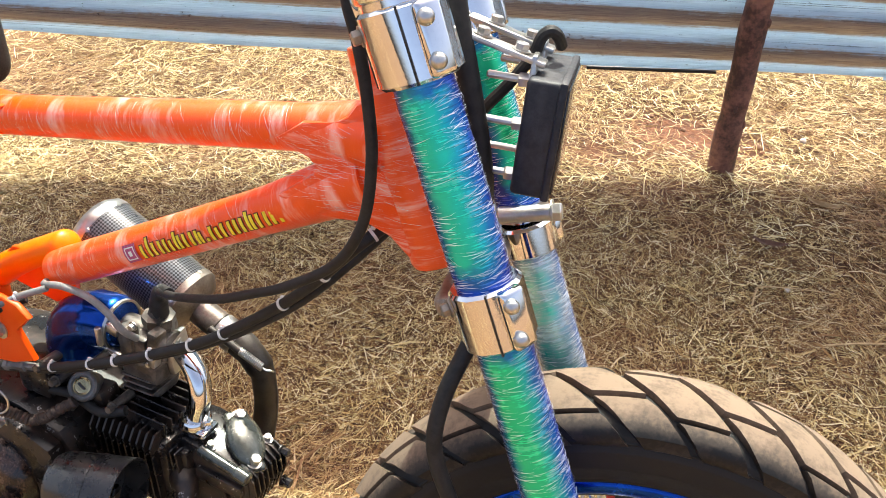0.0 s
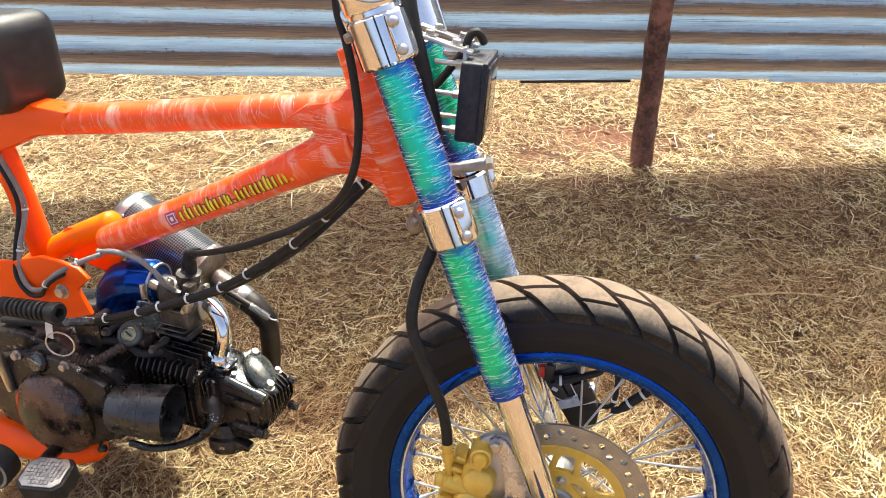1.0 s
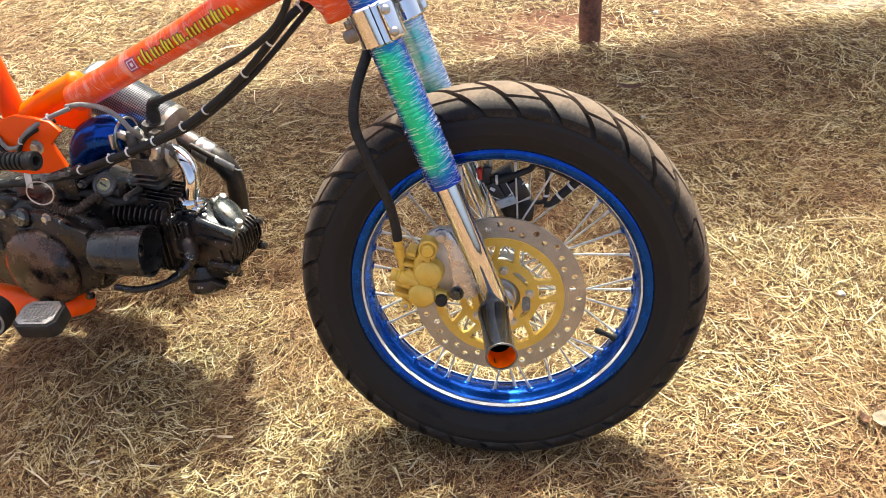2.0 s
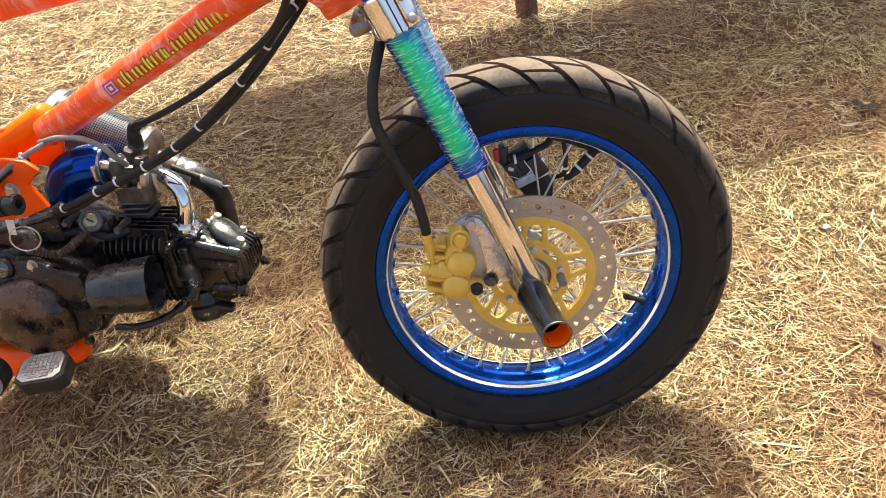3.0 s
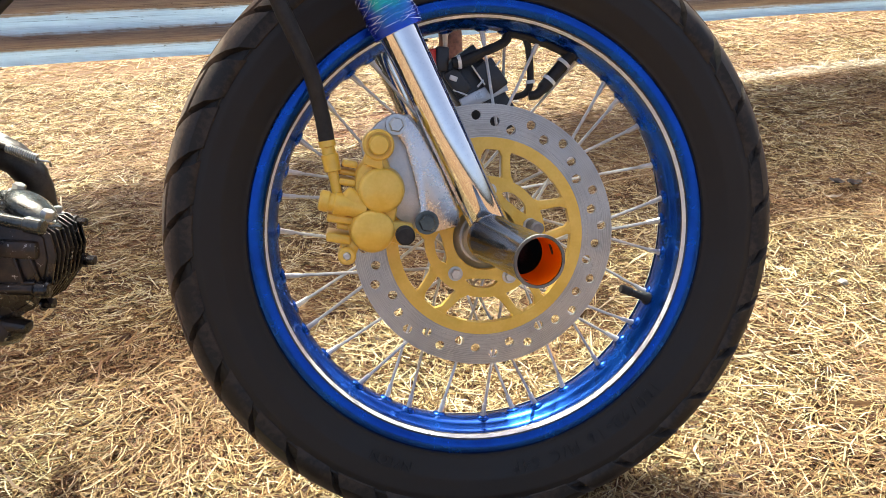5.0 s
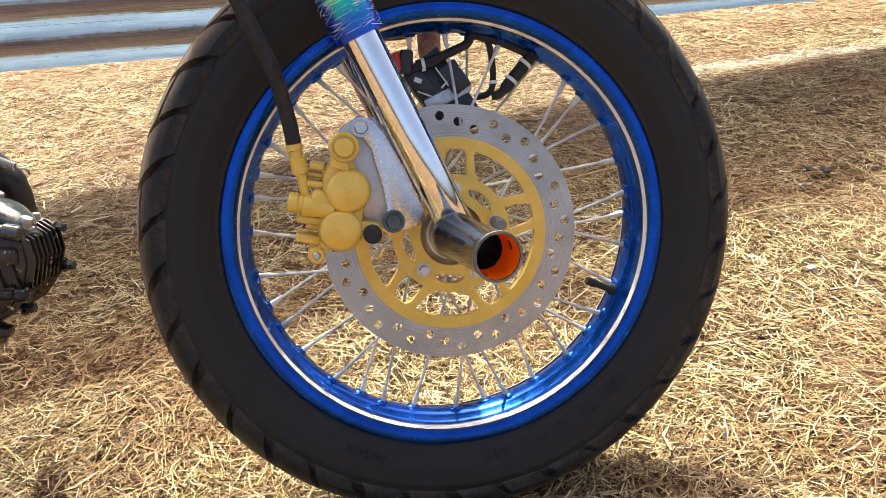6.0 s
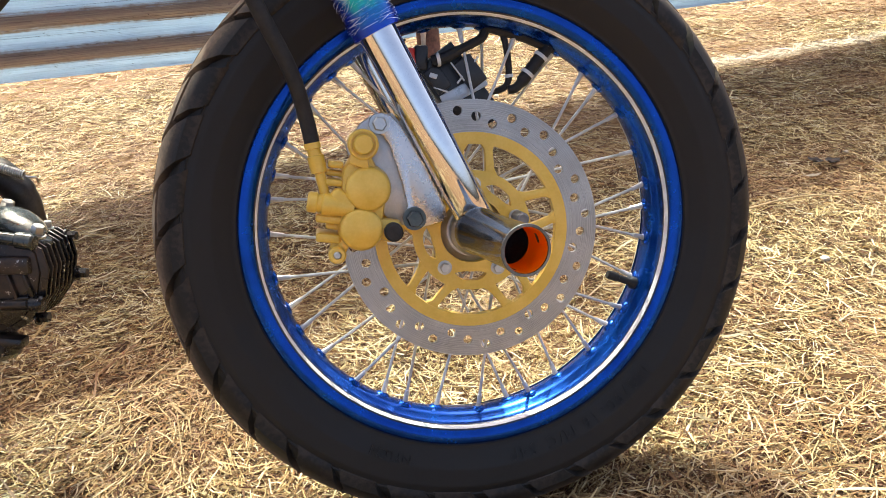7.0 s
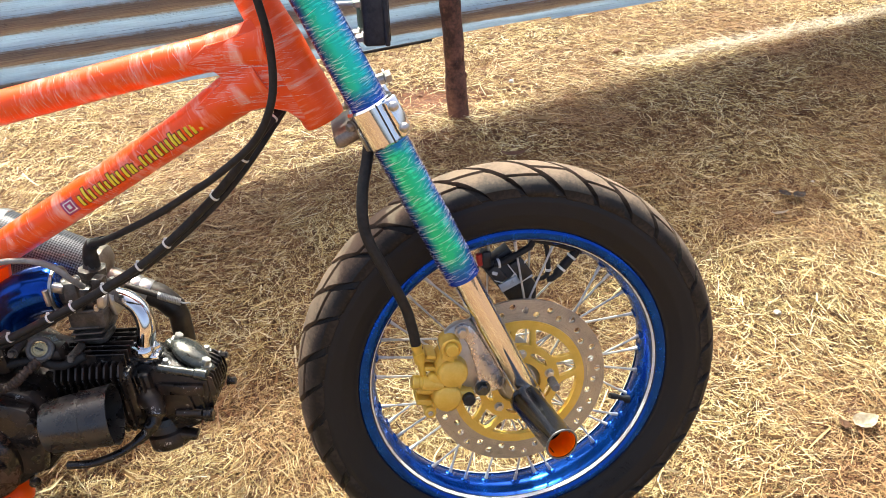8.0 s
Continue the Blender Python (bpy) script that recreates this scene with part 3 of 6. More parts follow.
bm = B()
RIBS = (0.605, 0.97)
outer = [tyre_point(k / 80, 0.0011 if min(abs(k / 80 - q) for q in RIBS) < 0.007 else 0.0) for k in range(81)]
section = [(r, -y) for r, y in reversed(outer)] + outer[1:]
lathe(bm, section + [(0.206, 0.030), (0.206, -0.030)], seg=120, closed=True)
tyre = steer("front_tyre", bm, TYRE, "dusty black motorcycle tyre with chevron tread")


def across(s, lift):
    r, y = tyre_point(abs(s), lift)
    return r, y if s > 0 else -y


def tread_block(s0, s1, half, skew, height):
    """One tread block, laid on the tyre's section between s0 and s1 (negative half: the far side)."""
    bm = B()
    sign = -1
    ns, na = 5, 3
    grid = {}
    for top in (0, 1):
        for i in range(ns + 1):
            s = s0 + (s1 - s0) * i / ns
            fade = min(1.0, max(0.15, (0.655 - abs(s)) / 0.14))
            r, y = across(s, height * fade if top else -0.001)
            fall = 1.0 if s < 0.5 else 1.0 - 0.25 * (s - 0.5)
            for j in range(na + 1):
                a = (half * fall - (0.004 if top else 0)) * (2 * j / na - 1) + skew * (s - s0)
                if top and i in (0, ns):
                    r2, y2 = across(s + (0.012 if i == 0 else -0.012), height * fade)
                else:
                    r2, y2 = r, y
                grid[top, i, j] = bm.verts.new((r2 * math.sin(a), sign * y2, r2 * math.cos(a)))
    for i in range(ns):
        for j in range(na):
            bm.faces.new((grid[1, i, j], grid[1, i + 1, j], grid[1, i + 1, j + 1], grid[1, i, j + 1]))
        for j in (0, na):
            bm.faces.new((grid[0, i, j], grid[0, i + 1, j], grid[1, i + 1, j], grid[1, i, j]))
    for j in range(na):
        for i in (0, ns):
            bm.faces.new((grid[0, i, j], grid[0, i, j + 1], grid[1, i, j + 1], grid[1, i, j]))
    return to_mesh("tread_block", bm, TREAD, 30)


STEPS = 34
# the groove between crown and shoulder jumps from block to block
SPLITS = (0.17, 0.35)
SLANT = 0.30
shoulders = [tread_block(split + 0.020, 0.63, 0.0780, 0.34, 0.0068) for split in SPLITS]
crowns = [tread_block(-other + 0.010, split - 0.010, 0.079, SLANT, 0.0068) for split, other in (SPLITS, SPLITS[::-1])]
for k in range(STEPS):
    a = 360 * k / STEPS - 10.7
    split, other = SPLITS[k % 2], SPLITS[1 - k % 2]
    part("tread_block", crowns[k % 2], TREAD, tyre, m=pose(0, 0, 0, 0, a - math.degrees(SLANT * other), 0))
    part("tread_block", shoulders[k % 2], TREAD, tyre, m=pose(0, 0, 0, 0, a + math.degrees(SLANT * split), 0))
    part("tread_block", shoulders[1 - k % 2], TREAD, tyre, m=pose(0, 0, 0, 0, a - math.degrees(SLANT * other), 0) @ Matrix.Diagonal((1, -1, 1, 1)))


def lettering(words, radius, y, centre, height):
    """Raised characters round the side wall, feet towards the axle, with the built-in font."""
    out = B()
    width = height * 0.80
    for k, ch in enumerate(words):
        if ch == " ":
            continue
        cu = bpy.data.curves.new("letter", "FONT")
        cu.body, cu.size, cu.extrude, cu.align_x = ch, height * 1.35, 0.0012, "CENTER"
        ob = new("letter", cu)
        me = bpy.data.meshes.new_from_object(ob.evaluated_get(bpy.context.evaluated_depsgraph_get()))
        a = centre + (k - (len(words) - 1) / 2) * width / radius
        m = Matrix.Rotation(a, 4, "Y") @ Matrix.Translation((0, y, radius)) @ Matrix.Rotation(radians(114), 4, "X")
        me.transform(m)
        out.from_mesh(me)
        bpy.data.objects.remove(ob)
        bpy.data.curves.remove(cu)
        bpy.data.meshes.remove(me)
    return out


part("raised_lettering", lettering("100/90-16 M/C 54P", 0.2240, -0.0408, radians(156), 0.0122), TYRE, tyre, "raised size marking on the side wall")
part("raised_lettering", lettering("NYLON", 0.2265, -0.0420, radians(207), 0.0100), TYRE, tyre, "raised word on the side wall")

bm = B()
rim_profile = [(0.2145, -0.0335), (0.2150, -0.0315), (0.2060, -0.0285), (0.2060, 0.0285), (0.2150, 0.0315), (0.2145, 0.0335)]
lip = [(0.2142, 0.0345), (0.2132, 0.0357), (0.2115, 0.0366), (0.2090, 0.0371), (0.2062, 0.0370), (0.2035, 0.0363), (0.2012, 0.0351), (0.1995, 0.0335), (0.1980, 0.0318), (0.1973, 0.0290), (0.1970, 0.0230), (0.1955, 0.0180), (0.1925, 0.0140), (0.1905, 0.0100), (0.1894, 0.0050), (0.1890, 0.0)]
rim_profile += lip + [(r, -y) for r, y in lip[-2::-1]]
lathe(bm, rim_profile, seg=120, closed=True)
rim = steer("front_rim", bm, BLUE, "glossy blue spoked rim with a thin white line", 50)
for y in (-0.0328, 0.0328):
    bm = B()
    s = 1 if y > 0 else -1
    lathe(bm, [(0.1988, y + s * 0.0010), (0.1984, y + s * 0.0005), (0.1971, y - s * 0.0022), (0.1967, y - s * 0.0038)], seg=120)
    part("rim_line", bm, WHITE, rim, "thin white painted line")
    for r0, y0, r1, y1 in ((0.2000, 0.0015, 0.1988, 0.0009), (0.1968, -0.0036, 0.1964, -0.0052)):
        bm = B()
        lathe(bm, [(r0, y + s * y0), (r1 - 0.0002, y + s * y1)], seg=120)
        part("line_edge", bm, BLACK, rim)


def spoke(side, lead):
    """A spoke from the hub's flange to the rim at angle 0, and its nipple."""
    a = radians(lead)
    hub_p = Vector((0.030 * math.sin(a), side * 0.030, 0.030 * math.cos(a)))
    rim_p = Vector((0, side * 0.003, 0.1905))
    d = (rim_p - hub_p).normalized()
    wire = tube(B(), [hub_p, rim_p - d * 0.004], 0.0015, 6)
    nip = tube(B(), [rim_p - d * 0.016, rim_p - d * 0.006, rim_p - d * 0.004, rim_p], [0.0022, 0.0025, 0.0030, 0.0030], 8)
    return to_mesh("spoke", wire, SPOKE), to_mesh("spoke_nipple", nip, SPOKE)


seat_mesh = to_mesh("nipple_seat", lathe(B(), [(0.0085, 0.1905), (0.0070, 0.1885), (0.0045, 0.1872), (0.0, 0.1870)], (0, 0, 0), (0, 0, 1), 14), BLUE)
kinds = [spoke(-1, 68), spoke(1, 68), spoke(-1, -68), spoke(1, -68)]
for k in range(36):
    wire, nip = kinds[k % 4]
    m = pose(0, 0, 0, 0, 10 * k + 4 + (1.5 if k % 4 in (0, 3) else -1.5), 0)
    part("spoke", wire, SPOKE, rim, m=m)
    part("spoke_nipple", nip, SPOKE, rim, m=m)
    part("nipple_seat", seat_mesh, BLUE, rim, m=m @ Matrix.Translation((0, (-1, 1)[k % 2] * 0.003, 0)))

bm = B()
va = radians(117.0)
vd = Vector((-math.sin(va), -0.12, -math.cos(va))).normalized()
lathe(bm, [(0.0065, 0.0), (0.0062, 0.004), (0.0040, 0.007), (0.0036, 0.020), (0.0045, 0.021), (0.0045, 0.031), (0.0038, 0.033), (0, 0.033)], (0.190 * math.sin(va), -0.004, 0.190 * math.cos(va)), vd, 14)
part("tyre_valve", bm, RUBBER, rim, "short black rubber valve stem")

bm = B()
lathe(bm, [(0.0, -0.046), (0.024, -0.046), (0.030, -0.040), (0.038, -0.036), (0.038, -0.029), (0.027, -0.024), (0.024, 0.0), (0.027, 0.024), (0.036, 0.028), (0.036, 0.034), (0.024, 0.040), (0.0, 0.042)], seg=40)
hub = steer("wheel_hub", bm, CAST, "dull cast aluminium wheel hub")
bm = B()
rod(bm, (0, -0.105, 0), (0, 0.11, 0), 0.0075)
part("axle", bm, STEEL, hub)
bm = B()
lathe(bm, [(0.0, 0.046), (0.022, 0.046), (0.022, 0.060), (0.016, 0.066), (0.012, 0.085), (0, 0.085)], axis=(0, -1, 0), seg=28)
part("wheel_spacer", bm, CAST, hub)

# -- brake disc --
def drilled_ring(r_in, r_out, count, hole, y0, y1):
    """A flat ring with round holes through it, staggered in two rows."""
    bm = B()
    half = math.pi / count
    verts = {}

    def vert(a, r, y):
        key = (round(a % math.tau, 5), round(r, 6), y)
        if key not in verts:
            verts[key] = bm.verts.new((r * math.sin(a), y, r * math.cos(a)))
        return verts[key]

    for k in range(count):
        mid = 2 * half * k
        rc = (r_in + r_out) / 2 + (0.0062, 0.0006, -0.0048, 0.0048, -0.0016)[k % 5]
        rise = [r_in + (r_out - r_in) * q for q in (0.25, 0.5, 0.75)]
        edge = [(half * q, r_in) for q in (-1, -0.5, 0, 0.5)] + [(half, r) for r in (r_in, *rise)] + [(half * q, r_out) for q in (1, 0.5, 0, -0.5)] + [(-half, r) for r in (r_out, *rise[::-1])]
        n = len(edge)
        for i in range(n):
            quad = []
            for k2 in (i, (i + 1) % n):
                a, r = edge[k2]
                f = radians(-135 + 22.5 * k2)
                quad.append(((a, r), (hole * math.cos(f) / rc, rc + hole * math.sin(f))))
            (o1, h1), (o2, h2) = quad
            for y in (y0, y1):
                bm.faces.new([vert(mid + a, r, y) for a, r in (o1, o2, h2, h1)])
            bm.faces.new((vert(mid + h1[0], h1[1], y0), vert(mid + h2[0], h2[1], y0), vert(mid + h2[0], h2[1], y1), vert(mid + h1[0], h1[1], y1)))
            if o1[1] == o2[1]:
                bm.faces.new((vert(mid + o1[0], o1[1], y0), vert(mid + o2[0], o2[1], y0), vert(mid + o2[0], o2[1], y1), vert(mid + o1[0], o1[1], y1)))
    return bm


disc = steer("brake_disc", drilled_ring(0.0885, 0.1205, 40, 0.0044, -0.0450, -0.0410), DISC, "drilled steel brake disc, worn and lightly scored")
bm = B()
ring(bm, 0.0800, 0.0910, -0.0475, -0.0395, seg=80)
carrier = part("disc_carrier", bm, GOLD, disc, "gold painted disc carrier with paired arms")
BOLTS = [math.tau * k / 5 + 0.15 for k in range(5)]


def slotted_hub(r_in, r_out, mid, half_len, half_wide, y0, y1):
    """A flat hub ring with five curved slots, each midway between two bolts."""
    bm = B()
    n = 60
    rows = {}
    for y in (y0, y1):
        for k in range(n):
            a = math.tau * k / n
            off = min(abs((a - b - math.pi / 5 + math.pi) % math.tau - math.pi) for b in BOLTS)
            w = half_wide * math.sqrt(max(0.0, 1.0 - (off / half_len) ** 4)) if off < half_len else 0.0
            rows[y, k] = ([bm.verts.new((r * math.sin(a), y, r * math.cos(a))) for r in (r_in, mid - w, mid + w, r_out)], w)
    for k in range(n):
        for y in (y0, y1):
            (a, wa), (b, wb) = rows[y, k], rows[y, (k + 1) % n]
            bm.faces.new((a[0], b[0], b[1], a[1]))
            bm.faces.new((a[2], b[2], b[3], a[3]))
            if wa == 0 and wb == 0:
                bm.faces.new((a[1], b[1], b[2], a[2]))
        for q in (0, 1, 2, 3):
            a, b, c, d = rows[y0, k][0][q], rows[y0, (k + 1) % n][0][q], rows[y1, (k + 1) % n][0][q], rows[y1, k][0][q]
            if q in (0, 3) or rows[y0, k][1] or rows[y0, (k + 1) % n][1]:
                bm.faces.new((a, b, c, d))
    bmesh.ops.remove_doubles(bm, verts=bm.verts[:], dist=1e-6)
    return bm


part("carrier_hub", slotted_hub(0.0300, 0.0560, 0.0430, 0.30, 0.0042, -0.0475, -0.0395), GOLD, carrier)
for b in BOLTS:
    for s in (-1, 1):
        bm = B()
        rim_a, hub_a = b + s * radians(9), b + s * radians(17)
        p, q = Vector((0.0535 * math.sin(hub_a), 0.0535 * math.cos(hub_a))), Vector((0.0815 * math.sin(rim_a), 0.0815 * math.cos(rim_a)))
        d = (q - p).normalized()
        w = Vector((d.y, -d.x))
        slab(bm, [p - w * 0.0068, p + d * 0.006 - w * 0.0042, q - d * 0.006 - w * 0.0038, q - w * 0.0068, q + w * 0.0068, q - d * 0.006 + w * 0.0038, p + d * 0.006 + w * 0.0042, p + w * 0.0068], -0.0470, -0.0398, 0.0012)
        part("carrier_arm", bm, GOLD, carrier)
for k in range(5):
    bm = B()
    a = BOLTS[k]
    hexbolt(bm, (0.0430 * math.sin(a), -0.0475, 0.0430 * math.cos(a)), (0, -1, 0), 0.005, 0.006)
    part("carrier_bolt", bm, STEEL, disc)

# -- fork --
def on_fork(z, dy=0.0, side=-1):
    return Vector((0.004 - 0.385 * z, side * 0.085 + dy, z))


RAKE = Vector((-0.385, 0, 1)).normalized()
ACROSS = Vector((0, 1, 0)).cross(RAKE)


def strands(z0, z1, r, count, seed, side):
    """Thin strands of stretch film wound loosely round a tube."""
    g = random.Random(seed)
    bm = B()
    for _ in range(count):
        z = g.uniform(z0 + 0.004, z1 - 0.004)
        a0, sweep, climb = g.choice((-1.25, -1.0, 0.5, 0.9, 1.15)) + g.gauss(0, 0.35), g.uniform(0.2, 1.0), g.gauss(0.0006, 0.0020)
        w = g.choice((0.00004, 0.00006, 0.00009, 0.00013, 0.00020))
        rr = r + g.uniform(0.0004, 0.0014)
        prev = None
        for k in range(9):
            t = k / 8
            a = a0 + sweep * t
            q = on_fork(min(max(z + climb * t, z0), z1), 0, side) + rr * (math.cos(a) * Vector((0, -1, 0)) + math.sin(a) * ACROSS)
            ww = w * math.sin(math.pi * (0.06 + 0.88 * t))
            pair = (bm.verts.new(q - RAKE * ww), bm.verts.new(q + RAKE * ww))
            if prev:
                bm.faces.new((*prev, pair[1], pair[0]))
            prev = pair
    return bm


def fork_leg(side, seed):
    tag = "polished chrome fork tube"
    bm = B()
    tube(bm, [on_fork(z, 0, side) for z in (-0.012, -0.006, 0.10, 0.20, 0.40, 0.60)], [0.013, 0.0165, 0.0165, 0.0165, 0.0160, 0.0160], 36)
    leg = steer("fork_tube", bm, CHROME, tag)
    bm = B()
    lathe(bm, [(0.010, -0.012), (0.0175, -0.012), (0.0185, -0.006), (0.0185, 0.008), (0.0170, 0.013), (0.010, 0.013)], (0.004, side * 0.085, 0), (0, 1, 0), 28, True)
    part("axle_lug", bm, CHROME, leg)
    for z0, z1, n in ((0.183, 0.364, 640), (0.402, 0.544, 440)):
        bm = B()
        zs = [z0 + (z1 - z0) * k / 10 for k in range(11)]
        tube(bm, [on_fork(z, 0, side) for z in zs], [0.0208, 0.0214] + [0.0214 + 0.0003 * math.sin(7 * k) for k in range(7)] + [0.0214, 0.0208], 40)
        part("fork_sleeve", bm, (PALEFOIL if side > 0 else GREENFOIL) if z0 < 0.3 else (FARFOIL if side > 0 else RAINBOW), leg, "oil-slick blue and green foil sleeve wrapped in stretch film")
        tagged(part("stretch_film", strands(z0, z1, 0.0214, n, seed + n, side), FILM, leg, "white strands of stretch film"), kind="stuff")
    return leg


fork_leg(-1, 11)
fork_leg(1, 23)


def clamp(zc, length, r, side, label):
    """A split collar round the fork leg, with a lug in front that two bolts draw together, and an arm to the steering head."""
    bm = B()
    c = on_fork(zc, 0, side)
    h = length / 2
    lathe(bm, [(0.0216, -h), (r - 0.0025, -h), (r, -h + 0.0025), (r, h - 0.0025), (r - 0.0025, h), (0.0216, h)], c, RAKE, 12, True)
    turn = Matrix((ACROSS, RAKE.cross(ACROSS), RAKE)).transposed().to_4x4()
    m = Matrix.Translation(c) @ turn
    block(bm, (0.016, 0.020, length * 0.96), m @ Matrix.Translation((0.019, side * 0.017, 0)) @ Matrix.Rotation(side * 0.75, 4, "Z"), 0.004, 3)
    body = steer("fork_clamp", bm, CHROME, label, 32)
    for dz in (-0.27, 0.27):
        out = m.to_3x3() @ Vector((0.45, side * 0.9, 0))
        bm = B()
        lathe(bm, [(0, 0.0075), (0.0030, 0.0070), (0.0050, 0.0052), (0.0056, 0.0030), (0.0056, -0.002), (0, -0.002)], m @ Vector((0.021, side * 0.0255, dz * length)), out, 20)
        part("clamp_bolt", bm, STEEL, body)
    bm = B()
    hexbolt(bm, m @ Vector((-0.027, side * 0.010, 0.012)), m.to_3x3() @ Vector((-0.8, side * 0.5, 0)), 0.0052, 0.007)
    part("clamp_bolt", bm, PIPE, body)
    bm = B()
    block(bm, (0.0016, 0.004, length * 0.98), m @ Matrix.Translation((0.006, side * (r - 0.0015), 0)), 0)
    part("clamp_slot", bm, BLACK, body)
    return body


for side in (-1, 1):
    if side < 0:
        clamp(0.383, 0.048, 0.0280, side, "chromed lower fork clamp with two bolts")
    else:
        clamp(0.372, 0.030, 0.0265, side, "narrow chromed lower fork clamp")
        bm = B()
        lathe(bm, [(0.0216, -0.006), (0.0255, -0.006), (0.0255, 0.006), (0.0216, 0.006)], on_fork(0.398, 0, 1), RAKE, 28, True)
        rod(bm, on_fork(0.398, -0.026, 1) + Vector((-0.016, 0, 0)), on_fork(0.398, -0.026, 1) + Vector((0.030, 0, 0.010)), 0.0075, 16)
        hexbolt(bm, on_fork(0.398, -0.026, 1) + Vector((0.030, 0, 0.010)), (1, 0, 0.22), 0.0085, 0.009)
        steer("bolted_collar", bm, STEEL, "bolted steel collar round the fork tube")
    clamp(0.567, 0.050, 0.0300, side, "chromed upper fork clamp with two bolts")
    bm = B()
    tube(bm, [on_fork(z, 0, side) for z in (0.588, 0.5945, 0.5950, 0.5965, 0.6180, 0.6195, 0.6200, 0.6230, 0.6235, 0.6250, 0.70)], [0.0262, 0.0262, 0.0275, 0.0286, 0.0286, 0.0275, 0.0262, 0.0262, 0.0275, 0.0284, 0.0284], 40)
    steer("fork_cap", bm, CHROME, "chromed fork top cap")
bm = B()
block(bm, (0.046, 0.112, 0.018), Matrix.Translation((-0.172, 0, 0.366)) @ Matrix.Rotation(radians(-21), 4, "Y"), 0.006)
steer("lower_yoke", bm, PIPE, "dull steel lower yoke under the steering head")
bm = B()
block(bm, (0.048, 0.118, 0.030), Matrix.Translation((-0.243, 0, 0.583)) @ Matrix.Rotation(radians(-21), 4, "Y"), 0.006)
steer("upper_yoke", bm, CHROME, "chromed upper yoke over the steering head")

# -- caliper, bracket and hose --
bm = B()
slab(bm, [(-0.1057, 0.093), (-0.0990, 0.1025), (-0.090, 0.111), (-0.080, 0.1165), (-0.062, 0.116), (-0.045, 0.090), (-0.030, 0.050), (-0.026, 0.020), (-0.070, 0.018), (-0.0813, 0.0297), (-0.100, 0.050)], -0.076, -0.064, 0.002)
bracket = steer("caliper_bracket", bm, CAST, "grey cast bracket that carries the brake caliper")
bm = B()
slab(bm, [(-0.0845, 0.108), (-0.0825, 0.114), (-0.0775, 0.118), (-0.0715, 0.1175), (-0.0640, 0.114), (-0.0560, 0.103), (-0.040, 0.068), (-0.0270, 0.0300), (-0.0300, 0.0175), (-0.052, 0.0145), (-0.0625, 0.0150), (-0.0655, 0.0215), (-0.0640, 0.0290), (-0.0605, 0.0355), (-0.0622, 0.0542), (-0.0688, 0.089), (-0.0740, 0.0985), (-0.081, 0.102)], -0.083, -0.0762, 0.0022)
part("bracket_arm", bm, PALECAST, bracket, "smooth pale arm of the bracket")
for x, z, r in ((-0.0752, 0.1084, 0.0064), (-0.0561, 0.0238, 0.0076)):
    bm = B()
    hexbolt(bm, (x, -0.083, z), (0, -1, 0), r, 0.0085)
    part("bracket_bolt", bm, STEEL if z > 0.05 else VALVE, bracket)

bm = B()
for x, z, r in ((-0.0927, 0.0553, 0.0192), (-0.1031, 0.0219, 0.0185)):
    lathe(bm, [(0, -0.052), (r + 0.0016, -0.052), (r + 0.0014, -0.080), (r, -0.086), (r, -0.0895), (r - 0.0012, -0.0925), (r - 0.0040, -0.0942), (0, -0.0950)], (x, 0, z), (0, 1, 0), 40)
slab(bm, [(-0.1120, 0.073), (-0.1060, 0.080), (-0.1000, 0.086), (-0.0860, 0.084), (-0.0830, 0.074), (-0.0760, 0.062), (-0.0800, 0.038), (-0.0860, 0.016), (-0.1000, 0.006), (-0.1160, 0.008), (-0.1220, 0.022), (-0.1180, 0.046)], -0.086, -0.050, 0.005)
slab(bm, [(-0.1060, 0.0790), (-0.1030, 0.0870), (-0.0890, 0.0830), (-0.0890, 0.0700)], -0.0925, -0.070, 0.003)
slab(bm, [(-0.0900, 0.0285), (-0.0790, 0.0270), (-0.0690, 0.0240), (-0.0660, 0.0150), (-0.0710, 0.0070), (-0.0800, 0.0065), (-0.0900, 0.0110)], -0.087, -0.072, 0.003)
caliper = steer("brake_caliper", bm, GOLD, "gold painted two-piston brake caliper", 40)
bm = B()
lathe(bm, [(0, -0.066), (0.0130, -0.066), (0.0130, -0.094), (0.0118, -0.0955), (0.0104, -0.0955), (0.0104, -0.0935), (0.0088, -0.0935), (0.0082, -0.1000), (0.0072, -0.1012), (0, -0.1015)], (-0.0916, 0, 0.0932), (0, 1, 0), 32)
part("caliper_bolt", bm, GOLD, caliper)
bm = B()
rod(bm, (-0.0761, -0.084, 0.0157), (-0.0761, -0.0955, 0.0157), 0.0082, 24, 0.002)
part("rubber_cap", bm, RUBBER, caliper, "round black rubber cap")
# castings between the two halves, stepped towards the hose
for x, z, sx, sz, y0, y1 in ((-0.1165, 0.0790, 0.0130, 0.0060, -0.082, -0.050), (-0.1185, 0.0715, 0.0170, 0.0050, -0.076, -0.046), (-0.1200, 0.0640, 0.0150, 0.0060, -0.084, -0.048),
                             (-0.1290, 0.0335, 0.0230, 0.0072, -0.084, -0.046), (-0.1240, 0.0255, 0.0180, 0.0058, -0.076, -0.046), (-0.1320, 0.0172, 0.0215, 0.0080, -0.083, -0.048), (-0.1255, 0.0095, 0.0120, 0.0080, -0.079, -0.050)):
    bm = B()
    block(bm, (sx, y1 - y0, sz), Matrix.Translation((x, (y0 + y1) / 2, z)) @ Matrix.Rotation(0.26, 4, "Y"), 0.0020, 3)
    part("caliper_rib", bm, GOLD, caliper)
